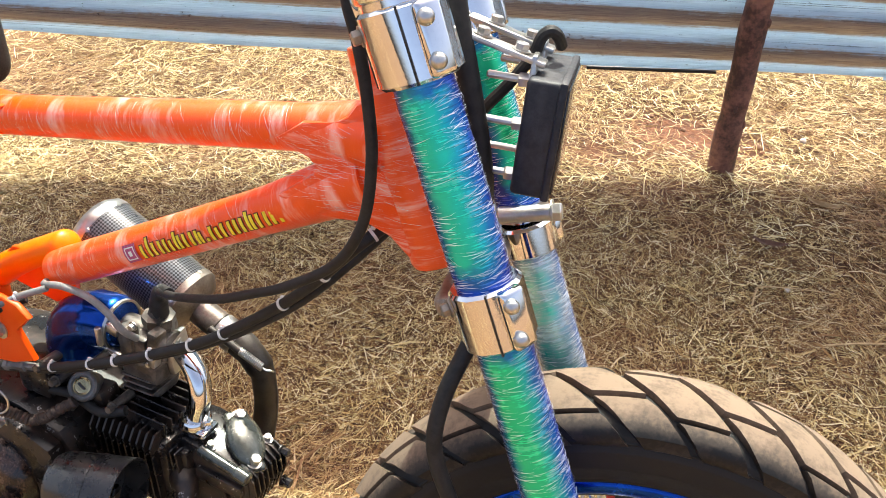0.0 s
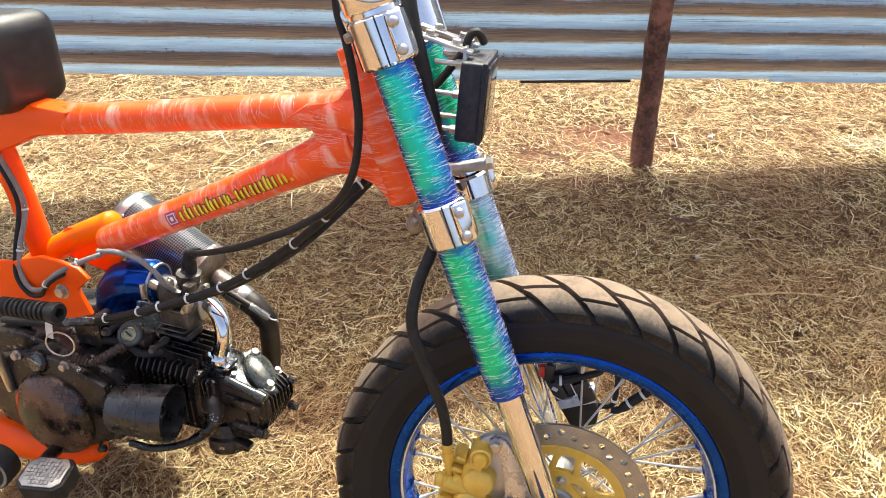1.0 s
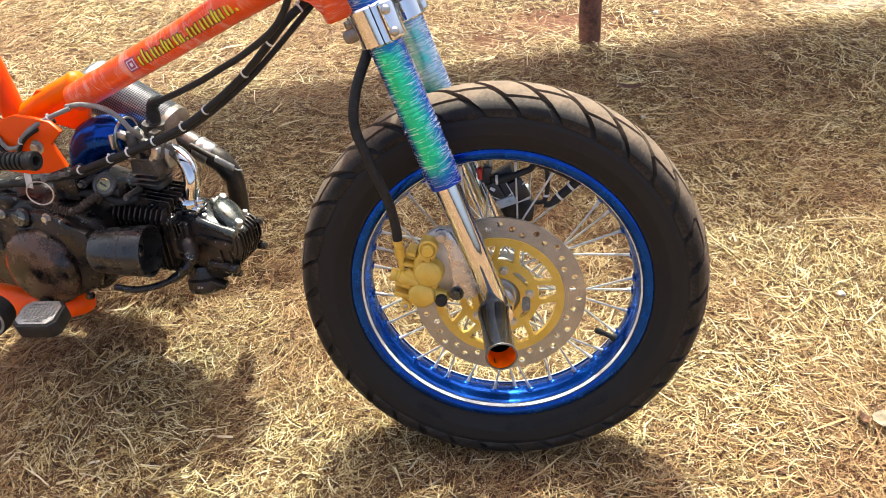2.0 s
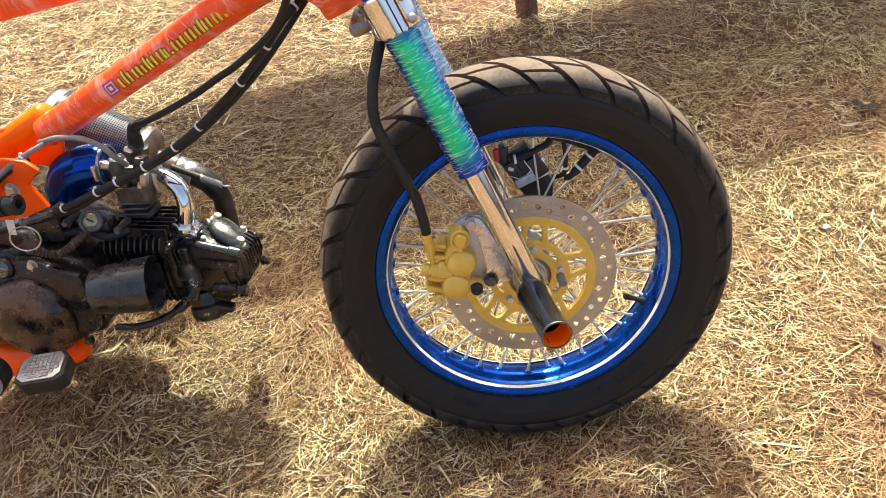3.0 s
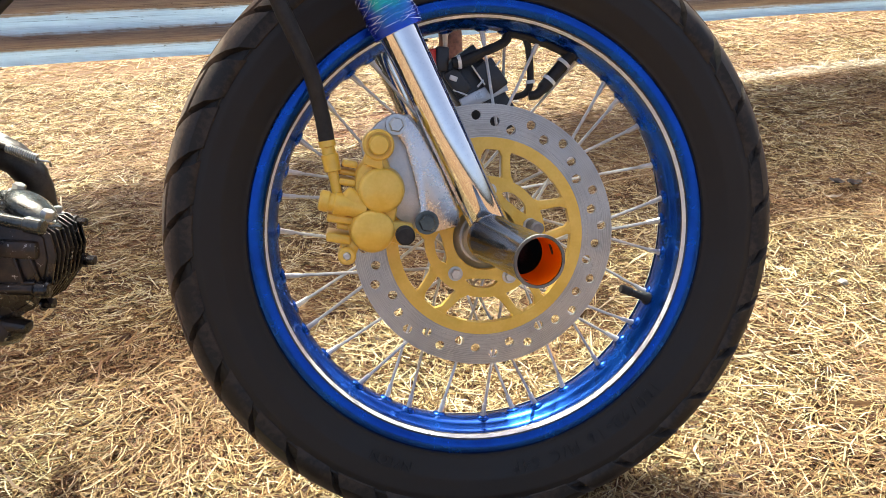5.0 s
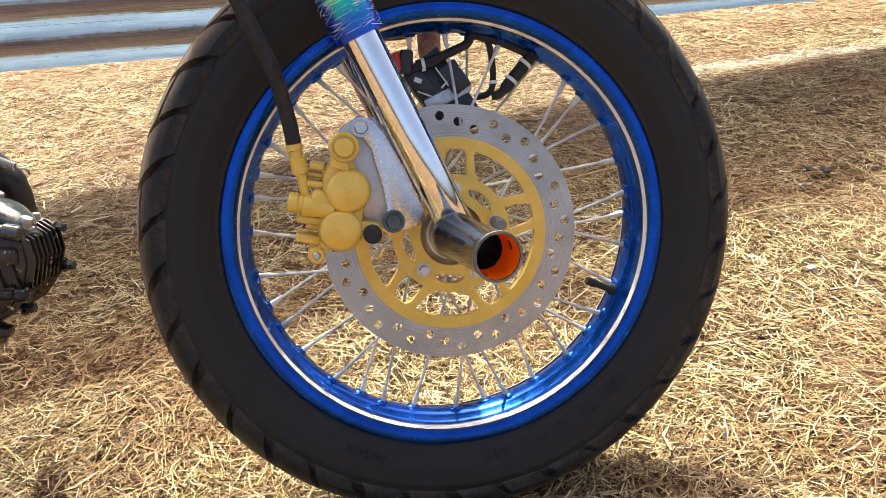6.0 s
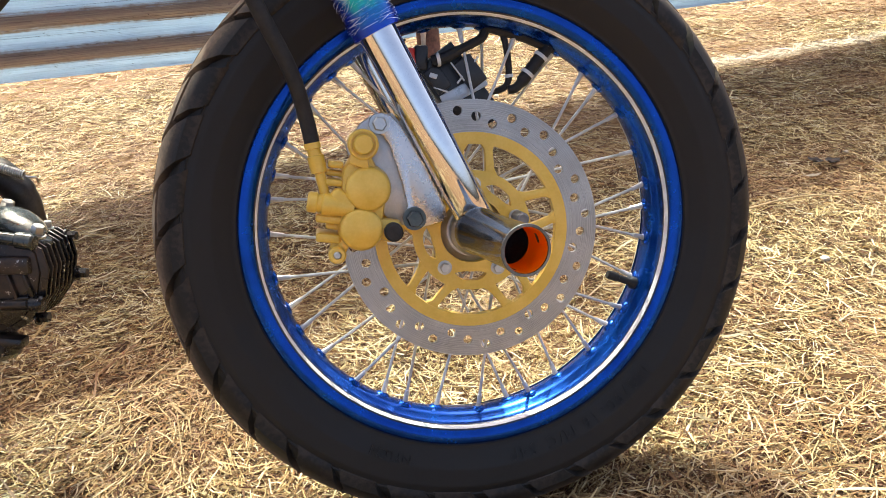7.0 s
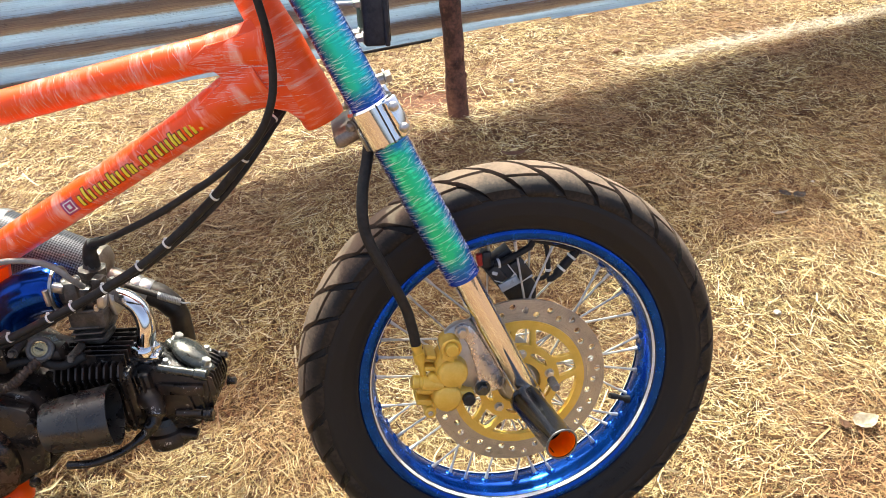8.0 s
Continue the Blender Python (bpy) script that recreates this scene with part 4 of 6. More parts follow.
bm = B()
lathe(bm, [(0, 0), (0.0076, 0), (0.0090, 0.0015), (0.0090, 0.0075), (0.0078, 0.009), (0.0078, 0.012), (0.0098, 0.0135), (0.0098, 0.023), (0.0086, 0.026), (0.0080, 0.040), (0, 0.040)], (-0.1450, -0.084, 0.0518), (0.0347, 0.0, -0.0106), 28)
block(bm, (0.0240, 0.016, 0.0150), Matrix.Translation((-0.1150, -0.083, 0.0480)) @ Matrix.Rotation(0.75, 4, "Y"), 0.005, 3)
part("banjo_union", bm, GOLD, caliper)
bm = B()
tube(bm, [(-0.1337, -0.080, 0.1000), (-0.1333, -0.080, 0.0950), (-0.1332, -0.080, 0.0945), (-0.1326, -0.080, 0.0890), (-0.1325, -0.080, 0.0885), (-0.1312, -0.080, 0.0745), (-0.1311, -0.080, 0.0738), (-0.1300, -0.080, 0.0620), (-0.1290, -0.080, 0.0520)],
     [0.0072, 0.0072, 0.0056, 0.0060, 0.0074, 0.0070, 0.0046, 0.0043, 0.0043], 18)
part("hose_fitting", bm, GOLD, caliper, "gold painted hose fitting")
bm = B()
lathe(bm, [(0.0036, -0.062), (0.0078, -0.062), (0.0078, -0.084), (0.0062, -0.086), (0.0036, -0.086)], (-0.1265, 0, 0.0019), (0, 1, 0), 24, True)
block(bm, (0.010, 0.018, 0.014), Matrix.Translation((-0.1205, -0.073, 0.0085)) @ Matrix.Rotation(0.6, 4, "Y"), 0.003)
part("bleed_boss", bm, GOLD, caliper)
bm = B()
rod(bm, (-0.1265, -0.080, 0.0019), (-0.1265, -0.0875, 0.0019), 0.0034, 12, 0.001)
part("bleed_screw", bm, STEEL, caliper)
bm = B()
tube(bm, catmull([(-0.152, -0.060, 0.375), (-0.160, -0.075, 0.345), (-0.173, -0.092, 0.305), (-0.176, -0.100, 0.262), (-0.160, -0.098, 0.212), (-0.142, -0.090, 0.160), (-0.1355, -0.082, 0.122), (-0.1335, -0.080, 0.0985)], 6), 0.0066, 16)
steer("brake_hose", bm, RUBBER, "black rubber brake hose")

# -- axle peg --
bm = B()
peg0, peg1 = Vector((-0.006, -0.098, 0.008)), Vector((0.011, -0.203, 0.004))
n = (peg1 - peg0).length
lathe(bm, [(0.0, 0.0), (0.0185, 0.0), (0.0205, 0.003), (0.0205, 0.012), (0.0192, 0.015), (0.0192, n - 0.004), (0.0200, n - 0.002), (0.0200, n), (0.0178, n), (0.0178, 0.030), (0, 0.030)], peg0, peg1 - peg0, 40)
peg = steer("axle_peg", bm, ENAMEL, "black steel axle peg, scuffed at its open end")
bm = B()
lathe(bm, [(0.0176, n - 0.001), (0.0174, n - 0.001), (0.0172, n - 0.030), (0.0160, n - 0.032), (0.0176, n - 0.032)], peg0, peg1 - peg0, 40)
part("peg_lining", bm, ORANGE, peg, "orange inside of the peg")
axis = (peg1 - peg0).normalized()
ux = (Vector((1, 0, 0)) - axis * axis.x).normalized()
uz = axis.cross(ux)
uz = uz if uz.z > 0 else -uz
for a, deep, size in ((0.25, 0.016, (0.003, 0.0006, 0.008)), (-2.0, 0.014, (0.010, 0.0006, 0.0012))):
    out = math.cos(a) * ux + math.sin(a) * uz
    turn = Matrix((axis, out, axis.cross(out))).transposed().to_4x4()
    turn.translation = peg1 - axis * deep + out * 0.0169
    bm = B()
    block(bm, size, turn, 0)
    part("peg_slot", bm, BLACK, peg)
bm = B()
lathe(bm, [(0.0179, n + 0.0002), (0.0199, n + 0.0002), (0.0202, n - 0.0012), (0.0179, n - 0.0008)], peg0, peg1 - peg0, 40, True)
part("peg_edge", bm, DULLGREY, peg, "bare metal edge")

bm = B()
rod(bm, (0.0382, -0.070, 0.0104), (0.0382, -0.093, 0.0104), 0.0058, 20, 0.0015)
steer("axle_stub", bm, DULLGREY, "dull grey stub beside the axle")

# -- lamp battery tied between the spokes --
bm = B()
slab(bm, [(0.0108, 0.1760), (0.0460, 0.1167), (0.0440, 0.0960), (0.0140, 0.0860), (-0.0250, 0.1500), (-0.0100, 0.1640)], 0.002, 0.026, 0.0025)
pack = steer("battery_pack", bm, PLASTIC, "small black battery pack taped up among the spokes")
for size, where, turn in (((0.0125, 0.020, 0.0230), (-0.0205, 0.008, 0.1640), 8), ((0.0200, 0.010, 0.0300), (0.0240, -0.002, 0.1450), -30), ((0.0160, 0.008, 0.0260), (-0.0080, -0.001, 0.1420), -31)):
    bm = B()
    block(bm, size, Matrix.Translation(where) @ Matrix.Rotation(radians(turn), 4, "Y"), 0.002)
    part("plug_housing", bm, PLASTIC, pack)
for a, b, r in (((0.0060, -0.006, 0.1560), (0.0170, -0.007, 0.1375), 0.0008), ((0.0330, -0.006, 0.1580), (0.0100, -0.006, 0.1360), 0.0010), ((-0.0130, -0.004, 0.1350), (0.0000, -0.005, 0.1290), 0.0009)):
    bm = B()
    rod(bm, a, b, r, 8, 0.0002)
    part("thin_wire", bm, TIE, pack)
bm = B()
block(bm, (0.047, 0.0300, 0.0125), Matrix.Translation((0.0165, 0.0125, 0.1285)) @ Matrix.Rotation(radians(-21), 4, "Y"), 0.001)
part("tape_strip", bm, TAPE, pack, "strip of pale tape")
bm = B()
block(bm, (0.0075, 0.002, 0.0045), Matrix.Translation((-0.0120, -0.006, 0.1455)) @ Matrix.Rotation(radians(25), 4, "Y"), 0.0006)
part("wire_tag", bm, TIE, pack, "tiny white wire tag")
bm = B()
tube(bm, catmull([(-0.0120, -0.006, 0.1590), (0.0010, -0.007, 0.1610), (0.0200, -0.006, 0.1680), (0.0376, -0.004, 0.1745), (0.0434, -0.002, 0.1815)], 5), [0.0055] * 9 + [0.0045] * 12, 10)
part("taped_cable", bm, RUBBER, pack)
bm = B()
tube(bm, catmull([(0.0434, -0.002, 0.1815), (0.0530, -0.002, 0.1810), (0.0600, -0.002, 0.1758), (0.0624, -0.002, 0.1600), (0.0622, -0.002, 0.1420), (0.0600, -0.002, 0.1310), (0.0540, 0.000, 0.1255), (0.0440, 0.004, 0.1240)], 5), 0.0032, 10)
part("lamp_wire", bm, RUBBER, pack)
bm = B()
tube(bm, catmull([(0.1020, -0.004, 0.1610), (0.1000, -0.004, 0.1570), (0.0830, -0.004, 0.1400), (0.0680, -0.004, 0.1255), (0.0590, -0.003, 0.1240)], 5), [0.0062] * 14 + [0.0045] * 7, 12)
part("taped_wire", bm, RUBBER, pack)
bm = B()
tube(bm, [(0.1885 * math.sin(radians(q)), -0.004, 0.1885 * math.cos(radians(q))) for q in range(13, 36, 2)], [0.002, 0.0036] + [0.0044] * 8 + [0.0036, 0.002], 8)
part("rim_tape", bm, RUBBER, pack, "black tape bound round the rim")
for q, d, r in (((0.0797, -0.004, 0.1370), (0.6, 0, 0.6), 0.0062), ((0.0945, -0.004, 0.1515), (0.6, 0, 0.6), 0.0064), ((0.0618, -0.002, 0.1370), (0, 0, 1), 0.0034), ((-0.0060, -0.007, 0.1598), (1, 0, 0.1), 0.0056)):
    bm = B()
    lathe(bm, [(r, -0.0016), (r + 0.0009, -0.0016), (r + 0.0009, 0.0016), (r, 0.0016)], q, d, 14, True)
    part("cable_tie", bm, TIE, pack)
bm = B()
rod(bm, (-0.0300, 0.002, 0.1740), (-0.0285, 0.002, 0.1570), 0.0045, 10)
part("red_wire", bm, RED, pack)

# -- head lamp --
bm = B()
lampm = Matrix.Translation((-0.130, 0.000, 0.502)) @ Matrix.Rotation(radians(3), 4, "Y")
block(bm, (0.026, 0.104, 0.084), lampm, 0.0035, 3)
block(bm, (0.006, 0.108, 0.086), lampm @ Matrix.Translation((0.0125, 0, 0)), 0.002)
lamp = steer("head_lamp", bm, TAPED, "flat black taped rectangular lamp housing")
bm = B()
block(bm, (0.002, 0.098, 0.076), lampm @ Matrix.Translation((0.0160, 0, 0)), 0.0008)
part("lens", bm, LENS, lamp, "dark glossy lens")
for y, z in ((-0.030, 0.036), (-0.030, 0.004), (-0.030, -0.034), (0.03, 0.036), (0.03, -0.034)):
    bm = B()
    hexbolt(bm, lampm @ Vector((-0.012, y, z)), (-1, 0, 0), 0.0055, 0.009)
    rod(bm, lampm @ Vector((-0.02, y, z)), lampm @ Vector((-0.044, y, z)), 0.0028, 10)
    part("lamp_bolt", bm, STEEL, lamp)
bm = B()
for y in (-0.028, 0.028):
    block(bm, (0.070, 0.018, 0.004), Matrix.Translation((-0.165, y, 0.560)) @ Matrix.Rotation(radians(16), 4, "Y"), 0.001)
    block(bm, (0.004, 0.018, 0.034), Matrix.Translation((-0.139, y, 0.540)), 0.001)
lampb = steer("lamp_bracket", bm, STEEL, "bolted steel lamp bracket")
for x, y, z in ((-0.178, -0.028, 0.566), (-0.150, -0.028, 0.558), (-0.178, 0.028, 0.566), (-0.150, 0.028, 0.558)):
    bm = B()
    hexbolt(bm, (x, y, z), (0.2, 0, 1), 0.0052, 0.006)
    part("bracket_bolt", bm, STEEL, lampb)
bm = B()
tube(bm, catmull([(-0.126, 0.020, 0.556), (-0.129, 0.008, 0.565), (-0.134, 0.004, 0.568), (-0.140, 0.004, 0.563), (-0.145, 0.005, 0.549), (-0.161, 0.005, 0.526), (-0.177, 0.006, 0.506), (-0.198, 0.012, 0.476)], 5), 0.0046, 10)
steer("lamp_cable", bm, RUBBER, "black cable behind the lamp")
bm = B()
tube(bm, catmull([(-0.205, -0.030, 0.640), (-0.198, -0.035, 0.590), (-0.180, -0.035, 0.520), (-0.168, -0.030, 0.460), (-0.170, -0.020, 0.415)], 5), 0.0085, 12)
steer("control_cable", bm, RUBBER, "thick black cable between the fork legs")

# -- frame --
def web(bm, a, b, c, half):
    """A triangular web between tubes, in the frame's plane."""
    slab(bm, [a, b, c], -half, half, 0.004)


AX = Vector((-0.359, 0, 0.933))
bm = B()
tube(bm, [Vector((-0.201, 0, 0.376)) + AX * t for t in (0, 0.004, 0.05, 0.10, 0.14, 0.180, 0.184)], [0.0245, 0.0260, 0.0262, 0.0265, 0.0235, 0.0215, 0.0205], 32)
head = chassis("steering_head", bm, WRAP, "orange steering head wound in stretch film")
bm = B()
line = [(-0.760, 0, 0.400), (-0.700, 0, 0.4095), (-0.600, 0, 0.4245), (-0.500, 0, 0.4400), (-0.400, 0, 0.4560), (-0.330, 0, 0.4660), (-0.285, 0, 0.4700), (-0.250, 0, 0.472)]
tube(bm, catmull(line, 4), [0.0205] * 20 + [0.0208 + 0.0014 * k for k in range(9)], 28)
top_tube = chassis("top_tube", bm, WRAP, "orange frame tube wound in clear stretch film")
bm = B()
line = [(-0.668, 0, 0.234), (-0.655, 0, 0.2405), (-0.560, 0, 0.287), (-0.450, 0, 0.341), (-0.370, 0, 0.381), (-0.310, 0, 0.413), (-0.262, 0, 0.437)]
tube(bm, catmull(line, 4), [0.017, 0.0195, 0.0208, 0.0212] + [0.0218] * 12 + [0.0222 + 0.0009 * k for k in range(9)], 28)
down_tube = chassis("down_tube", bm, WRAP, "orange down tube with a yellow inscription under stretch film")
bm = B()
slab(bm, [(-0.350, 0.4600), (-0.330, 0.4530), (-0.316, 0.4485), (-0.3095, 0.4425), (-0.3120, 0.4360), (-0.324, 0.4270), (-0.350, 0.4080), (-0.330, 0.3960), (-0.290, 0.3985), (-0.262, 0.4020), (-0.240, 0.3950), (-0.222, 0.3800), (-0.205, 0.3900), (-0.238, 0.4760), (-0.262, 0.5060), (-0.270, 0.5030), (-0.278, 0.4920), (-0.290, 0.4860), (-0.320, 0.4800)], -0.0225, 0.0225, 0.005)
part("gusset", bm, NECKWRAP, head, "film-wrapped gusset")

# strands across the neck, fanning out from the head
bm = B()
g = random.Random(8)
for _ in range(120):
    t = g.uniform(0, 1)
    x = -0.335 + 0.110 * t
    z = g.uniform(0.415 - 0.012 * t, 0.466 + 0.024 * t)
    ang, ln = (z - 0.440) * -9.0 * (1 - t) + g.gauss(0.0, 0.10), g.uniform(0.012, 0.038)
    y = -0.0268 - g.uniform(0, 0.002)
    d = Vector((math.cos(ang), 0, math.sin(ang)))
    nrm = Vector((-math.sin(ang), 0, math.cos(ang))) * g.choice((0.00004, 0.00006, 0.00008, 0.00012))
    p0 = Vector((x, y, z))
    ends = [p0 - d * ln / 2 + Vector((0, 0.003, 0)), p0, p0 + d * ln / 2 + Vector((0, 0.003, 0))]
    vs = [(bm.verts.new(q - nrm), bm.verts.new(q + nrm)) for q in ends]
    for a, b in zip(vs, vs[1:]):
        bm.faces.new((a[0], a[1], b[1], b[0]))
tagged(part("stretch_film", bm, FILM, head, "white strands of stretch film"), kind="stuff")


def wound(p0, p1, r, count, seed):
    """Strands of film wound round a straight tube."""
    g = random.Random(seed)
    bm = B()
    a, b = Vector(p0), Vector(p1)
    d = (b - a).normalized()
    u = (Vector((0, -1, 0)) - d * d.dot(Vector((0, -1, 0)))).normalized()
    w = d.cross(u)
    for _ in range(count):
        t, a0, sweep, lean = g.uniform(0, 1), g.gauss(0.4, 0.9), g.uniform(0.3, 1.3), g.gauss(0.004, 0.004)
        wide = g.choice((0.00004, 0.00006, 0.0001, 0.0002))
        prev = None
        for k in range(8):
            f = a0 + sweep * (k / 7 - 0.5)
            q = a + (b - a) * t + d * lean * (k / 7 - 0.5) + (r + 0.0005) * (math.cos(f) * u + math.sin(f) * w)
            half = d * wide * math.sin(math.pi * (0.06 + 0.88 * k / 7))
            pair = (bm.verts.new(q - half), bm.verts.new(q + half))
            if prev:
                bm.faces.new((*prev, pair[1], pair[0]))
            prev = pair
    return bm


for tube_part, ends, r, seed in ((top_tube, ((-0.700, 0, 0.4095), (-0.330, 0, 0.4655)), 0.0210, 31), (down_tube, ((-0.650, 0, 0.2430), (-0.330, 0, 0.4020)), 0.0222, 32)):
    tagged(part("stretch_film", wound(*ends, r, 190, seed), FILM, tube_part, "white strands of stretch film"), kind="stuff")

# inscription: plain bars the size of its characters, bent to the tube
T0 = Vector((-0.652, 0, 0.2415))
TD = Vector((0.897, 0, 0.441)).normalized()
TU = Vector((-TD.z, 0, TD.x))


def decal(bm, a0, a1, h0, h1, lift, r=0.0220, shift=0.0):
    """A bar on the tube's near side, from a0 to a1 along it and from h0 to h1 round it."""
    na, nh = 2, 6
    grid = []
    for i in range(na + 1):
        col = []
        for j in range(nh + 1):
            a, h = a0 + (a1 - a0) * i / na, h0 + (h1 - h0) * j / nh
            ph = h / r
            col.append(bm.verts.new(T0 + TD * (a + shift * h) + (r + lift) * (math.cos(ph) * Vector((0, -1, 0)) + math.sin(ph) * TU)))
        grid.append(col)
    for i in range(na):
        for j in range(nh):
            bm.faces.new((grid[i][j], grid[i + 1][j], grid[i + 1][j + 1], grid[i][j + 1]))


a = 0.152
# for each character its width and the heights of its upright bars
for w, bars in ((0.0125, (0.012, 0.0175)), (0.0125, (0.012, 0.012)), (0.0110, (0.012, 0.010)), (0.0085, (0.0155, 0.012)), (0.0125, (0.012, 0.012)), (0.0080, (0.012, 0.010)), (0.0035, (0.0032,)),
                (0.0110, (0.012, 0.010)), (0.0125, (0.012, 0.012)), (0.0110, (0.012, 0.012)), (0.0085, (0.0155, 0.012)), (0.0125, (0.012, 0.012)), (0.0200, (0.012, 0.012, 0.012))):
    o, w = -0.0085, w * 1.06
    bars = [h * 1.14 for h in bars]
    ink, yel = B(), B()
    wide = min(0.0038, w)
    for k, h in enumerate(bars):
        b0 = a + (w - wide) * k / max(1, len(bars) - 1)
        decal(ink, b0 - 0.0010, b0 + wide + 0.0010, o - 0.001, o + h + 0.001, 0.0006 + 0.00005 * k)
        decal(yel, b0, b0 + wide, o, o + h, 0.0010)
    part("inscription_bar", yel, YELLOW, down_tube, "plain yellow bars of the inscription")
    part("bar_edge", ink, INK, down_tube)
    a += w + 0.0038
pk, wh = B(), B()
decal(pk, 0.1265, 0.1455, -0.0095, 0.0095, 0.0007)
for a0, a1, h0, h1 in ((0.1290, 0.1430, 0.0055, 0.0068), (0.1290, 0.1430, -0.0068, -0.0055), (0.1290, 0.1303, -0.0068, 0.0068), (0.1417, 0.1430, -0.0068, 0.0068), (0.1335, 0.1385, -0.0026, 0.0026)):
    decal(wh, a0, a1, h0, h1, 0.0011)
part("badge", pk, PINK, down_tube, "small violet square badge")
part("badge_mark", wh, WHITE, down_tube)

bm = B()
line = [(-0.664, 0.020, 0.2580), (-0.674, 0.020, 0.2530), (-0.700, 0.018, 0.2400), (-0.740, 0.014, 0.2200), (-0.796, 0.006, 0.1850), (-0.850, 0.0, 0.145)]
tube(bm, catmull(line, 4), [0.006, 0.011, 0.0150, 0.0175] + [0.0185] * 17, 24)
chassis("cradle_tube", bm, ORANGE, "glossy orange cradle tube with a closed rounded end")
bm = B()
tube(bm, catmull([(-0.870, 0, 0.470), (-0.835, 0, 0.360), (-0.810, 0, 0.270), (-0.795, 0, 0.195), (-0.790, 0, 0.150)], 4), 0.0185, 24)
chassis("seat_tube", bm, RAIL, "orange seat tube with a wire tied along it")
bm = B()
slab(bm, [(-0.675, 0.428), (-0.760, 0.432), (-1.02, 0.425), (-1.02, 0.360), (-0.840, 0.345), (-0.815, 0.352), (-0.740, 0.386), (-0.690, 0.394)], -0.022, 0.022, 0.008)
chassis("seat_gusset", bm, WRAP, "orange boxed gusset under the seat")
bm = B()
slab(bm, [(-0.790, 0.206), (-0.737, 0.224), (-0.700, 0.222), (-0.672, 0.218), (-0.656, 0.204), (-0.680, 0.182), (-0.663, 0.146), (-0.700, 0.132), (-0.738, 0.126), (-0.840, 0.130), (-0.960, 0.150), (-0.960, 0.190), (-0.850, 0.196)], -0.060, -0.052, 0.002)
plate = chassis("engine_plate", bm, RAIL, "orange engine mounting plate")
bm = B()
hexbolt(bm, (-0.706, -0.060, 0.176), (0, -1, 0), 0.0085, 0.009)
part("plate_bolt", bm, STEEL, plate)
bm = B()
slab(bm, [(-0.790, 0.200), (-0.745, 0.240), (-0.700, 0.246), (-0.668, 0.244), (-0.650, 0.224), (-0.656, 0.200), (-0.690, 0.180)], 0.004, 0.012, 0.002)
part("plate_web", bm, RAIL, plate)
bm = B()
line = [(-0.694, -0.058, -0.096), (-0.702, -0.060, -0.100), (-0.720, -0.064, -0.107), (-0.780, -0.070, -0.118), (-0.900, -0.070, -0.126), (-1.1, -0.07, -0.13)]
tube(bm, catmull(line, 4), [0.004, 0.009, 0.013, 0.017] + [0.020 + 0.0008 * k for k in range(17)], 20)
chassis("lower_rail", bm, RAIL, "orange lower frame rail")
bm = B()
tube(bm, catmull([(-0.740, 0.090, -0.100), (-0.790, 0.100, -0.112), (-0.900, 0.100, -0.126), (-1.1, 0.10, -0.13)], 4), 0.022, 20)
chassis("lower_rail", bm, RAIL, "orange lower frame rail on the far side")

# -- seat --
bm = B()
block(bm, (0.42, 0.126, 0.124), Matrix.Translation((-0.948, 0, 0.472)) @ Matrix.Rotation(radians(-3), 4, "Y"), 0.026, 5)
seat = chassis("seat", bm, LEATHER, "black vinyl seat with a pale piping seam", 60)
bm = B()
tube(bm, catmull([(-1.10, -0.0635, 0.507), (-0.83, -0.0635, 0.512), (-0.768, -0.060, 0.514), (-0.746, -0.043, 0.514), (-0.742, 0, 0.514), (-0.746, 0.043, 0.514)], 6), 0.0018, 8)
part("piping", bm, TIE, seat, "pale piping along the seat's edge")

# -- engine --
bm = B()
slab(bm, [(-0.960, -0.040), (-0.900, 0.075), (-0.800, 0.090), (-0.700, 0.078), (-0.640, 0.060), (-0.618, 0.020), (-0.618, -0.040), (-0.650, -0.070), (-0.720, -0.082), (-0.880, -0.082), (-0.950, -0.075)], -0.070, 0.085, 0.012)
crank = chassis("crankcase", bm, ENGINE, "scuffed black painted crankcase")
bm = B()
slab(bm, [(-0.870, -0.030), (-0.840, 0.050), (-0.760, 0.078), (-0.690, 0.074), (-0.635, 0.050), (-0.622, 0.005), (-0.640, -0.050), (-0.690, -0.078), (-0.790, -0.082), (-0.850, -0.070)], -0.092, -0.068, 0.010)
part("side_cover", bm, ENGINE, crank, "black side cover with chipped paint")
bm = B()
lathe(bm, [(0.070, -0.004), (0.070, 0.006), (0.067, 0.014), (0.060, 0.022), (0.048, 0.028), (0.030, 0.031), (0, 0.032)], (-0.735, -0.088, -0.022), (0, -1, 0), 40)
part("clutch_cover", bm, BROWN, crank, "round glossy brown-black clutch cover")
for x, z in ((-0.632, 0.030), (-0.660, -0.066), (-0.700, 0.070), (-0.790, 0.066), (-0.740, -0.078)):
    bm = B()
    hexbolt(bm, (x, -0.090, z), (0, -1, 0), 0.006, 0.008)
    part("cover_bolt", bm, STEEL if z > 0.05 else ENGINE, crank)

bm = B()
lathe(bm, [(0.088, 0.0), (0.088, 0.030), (0.080, 0.048), (0.060, 0.058), (0.0, 0.060)], (-0.750, 0.085, -0.022), (0, 1, 0), 40)
part("magneto_cover", bm, ENGINE, crank)

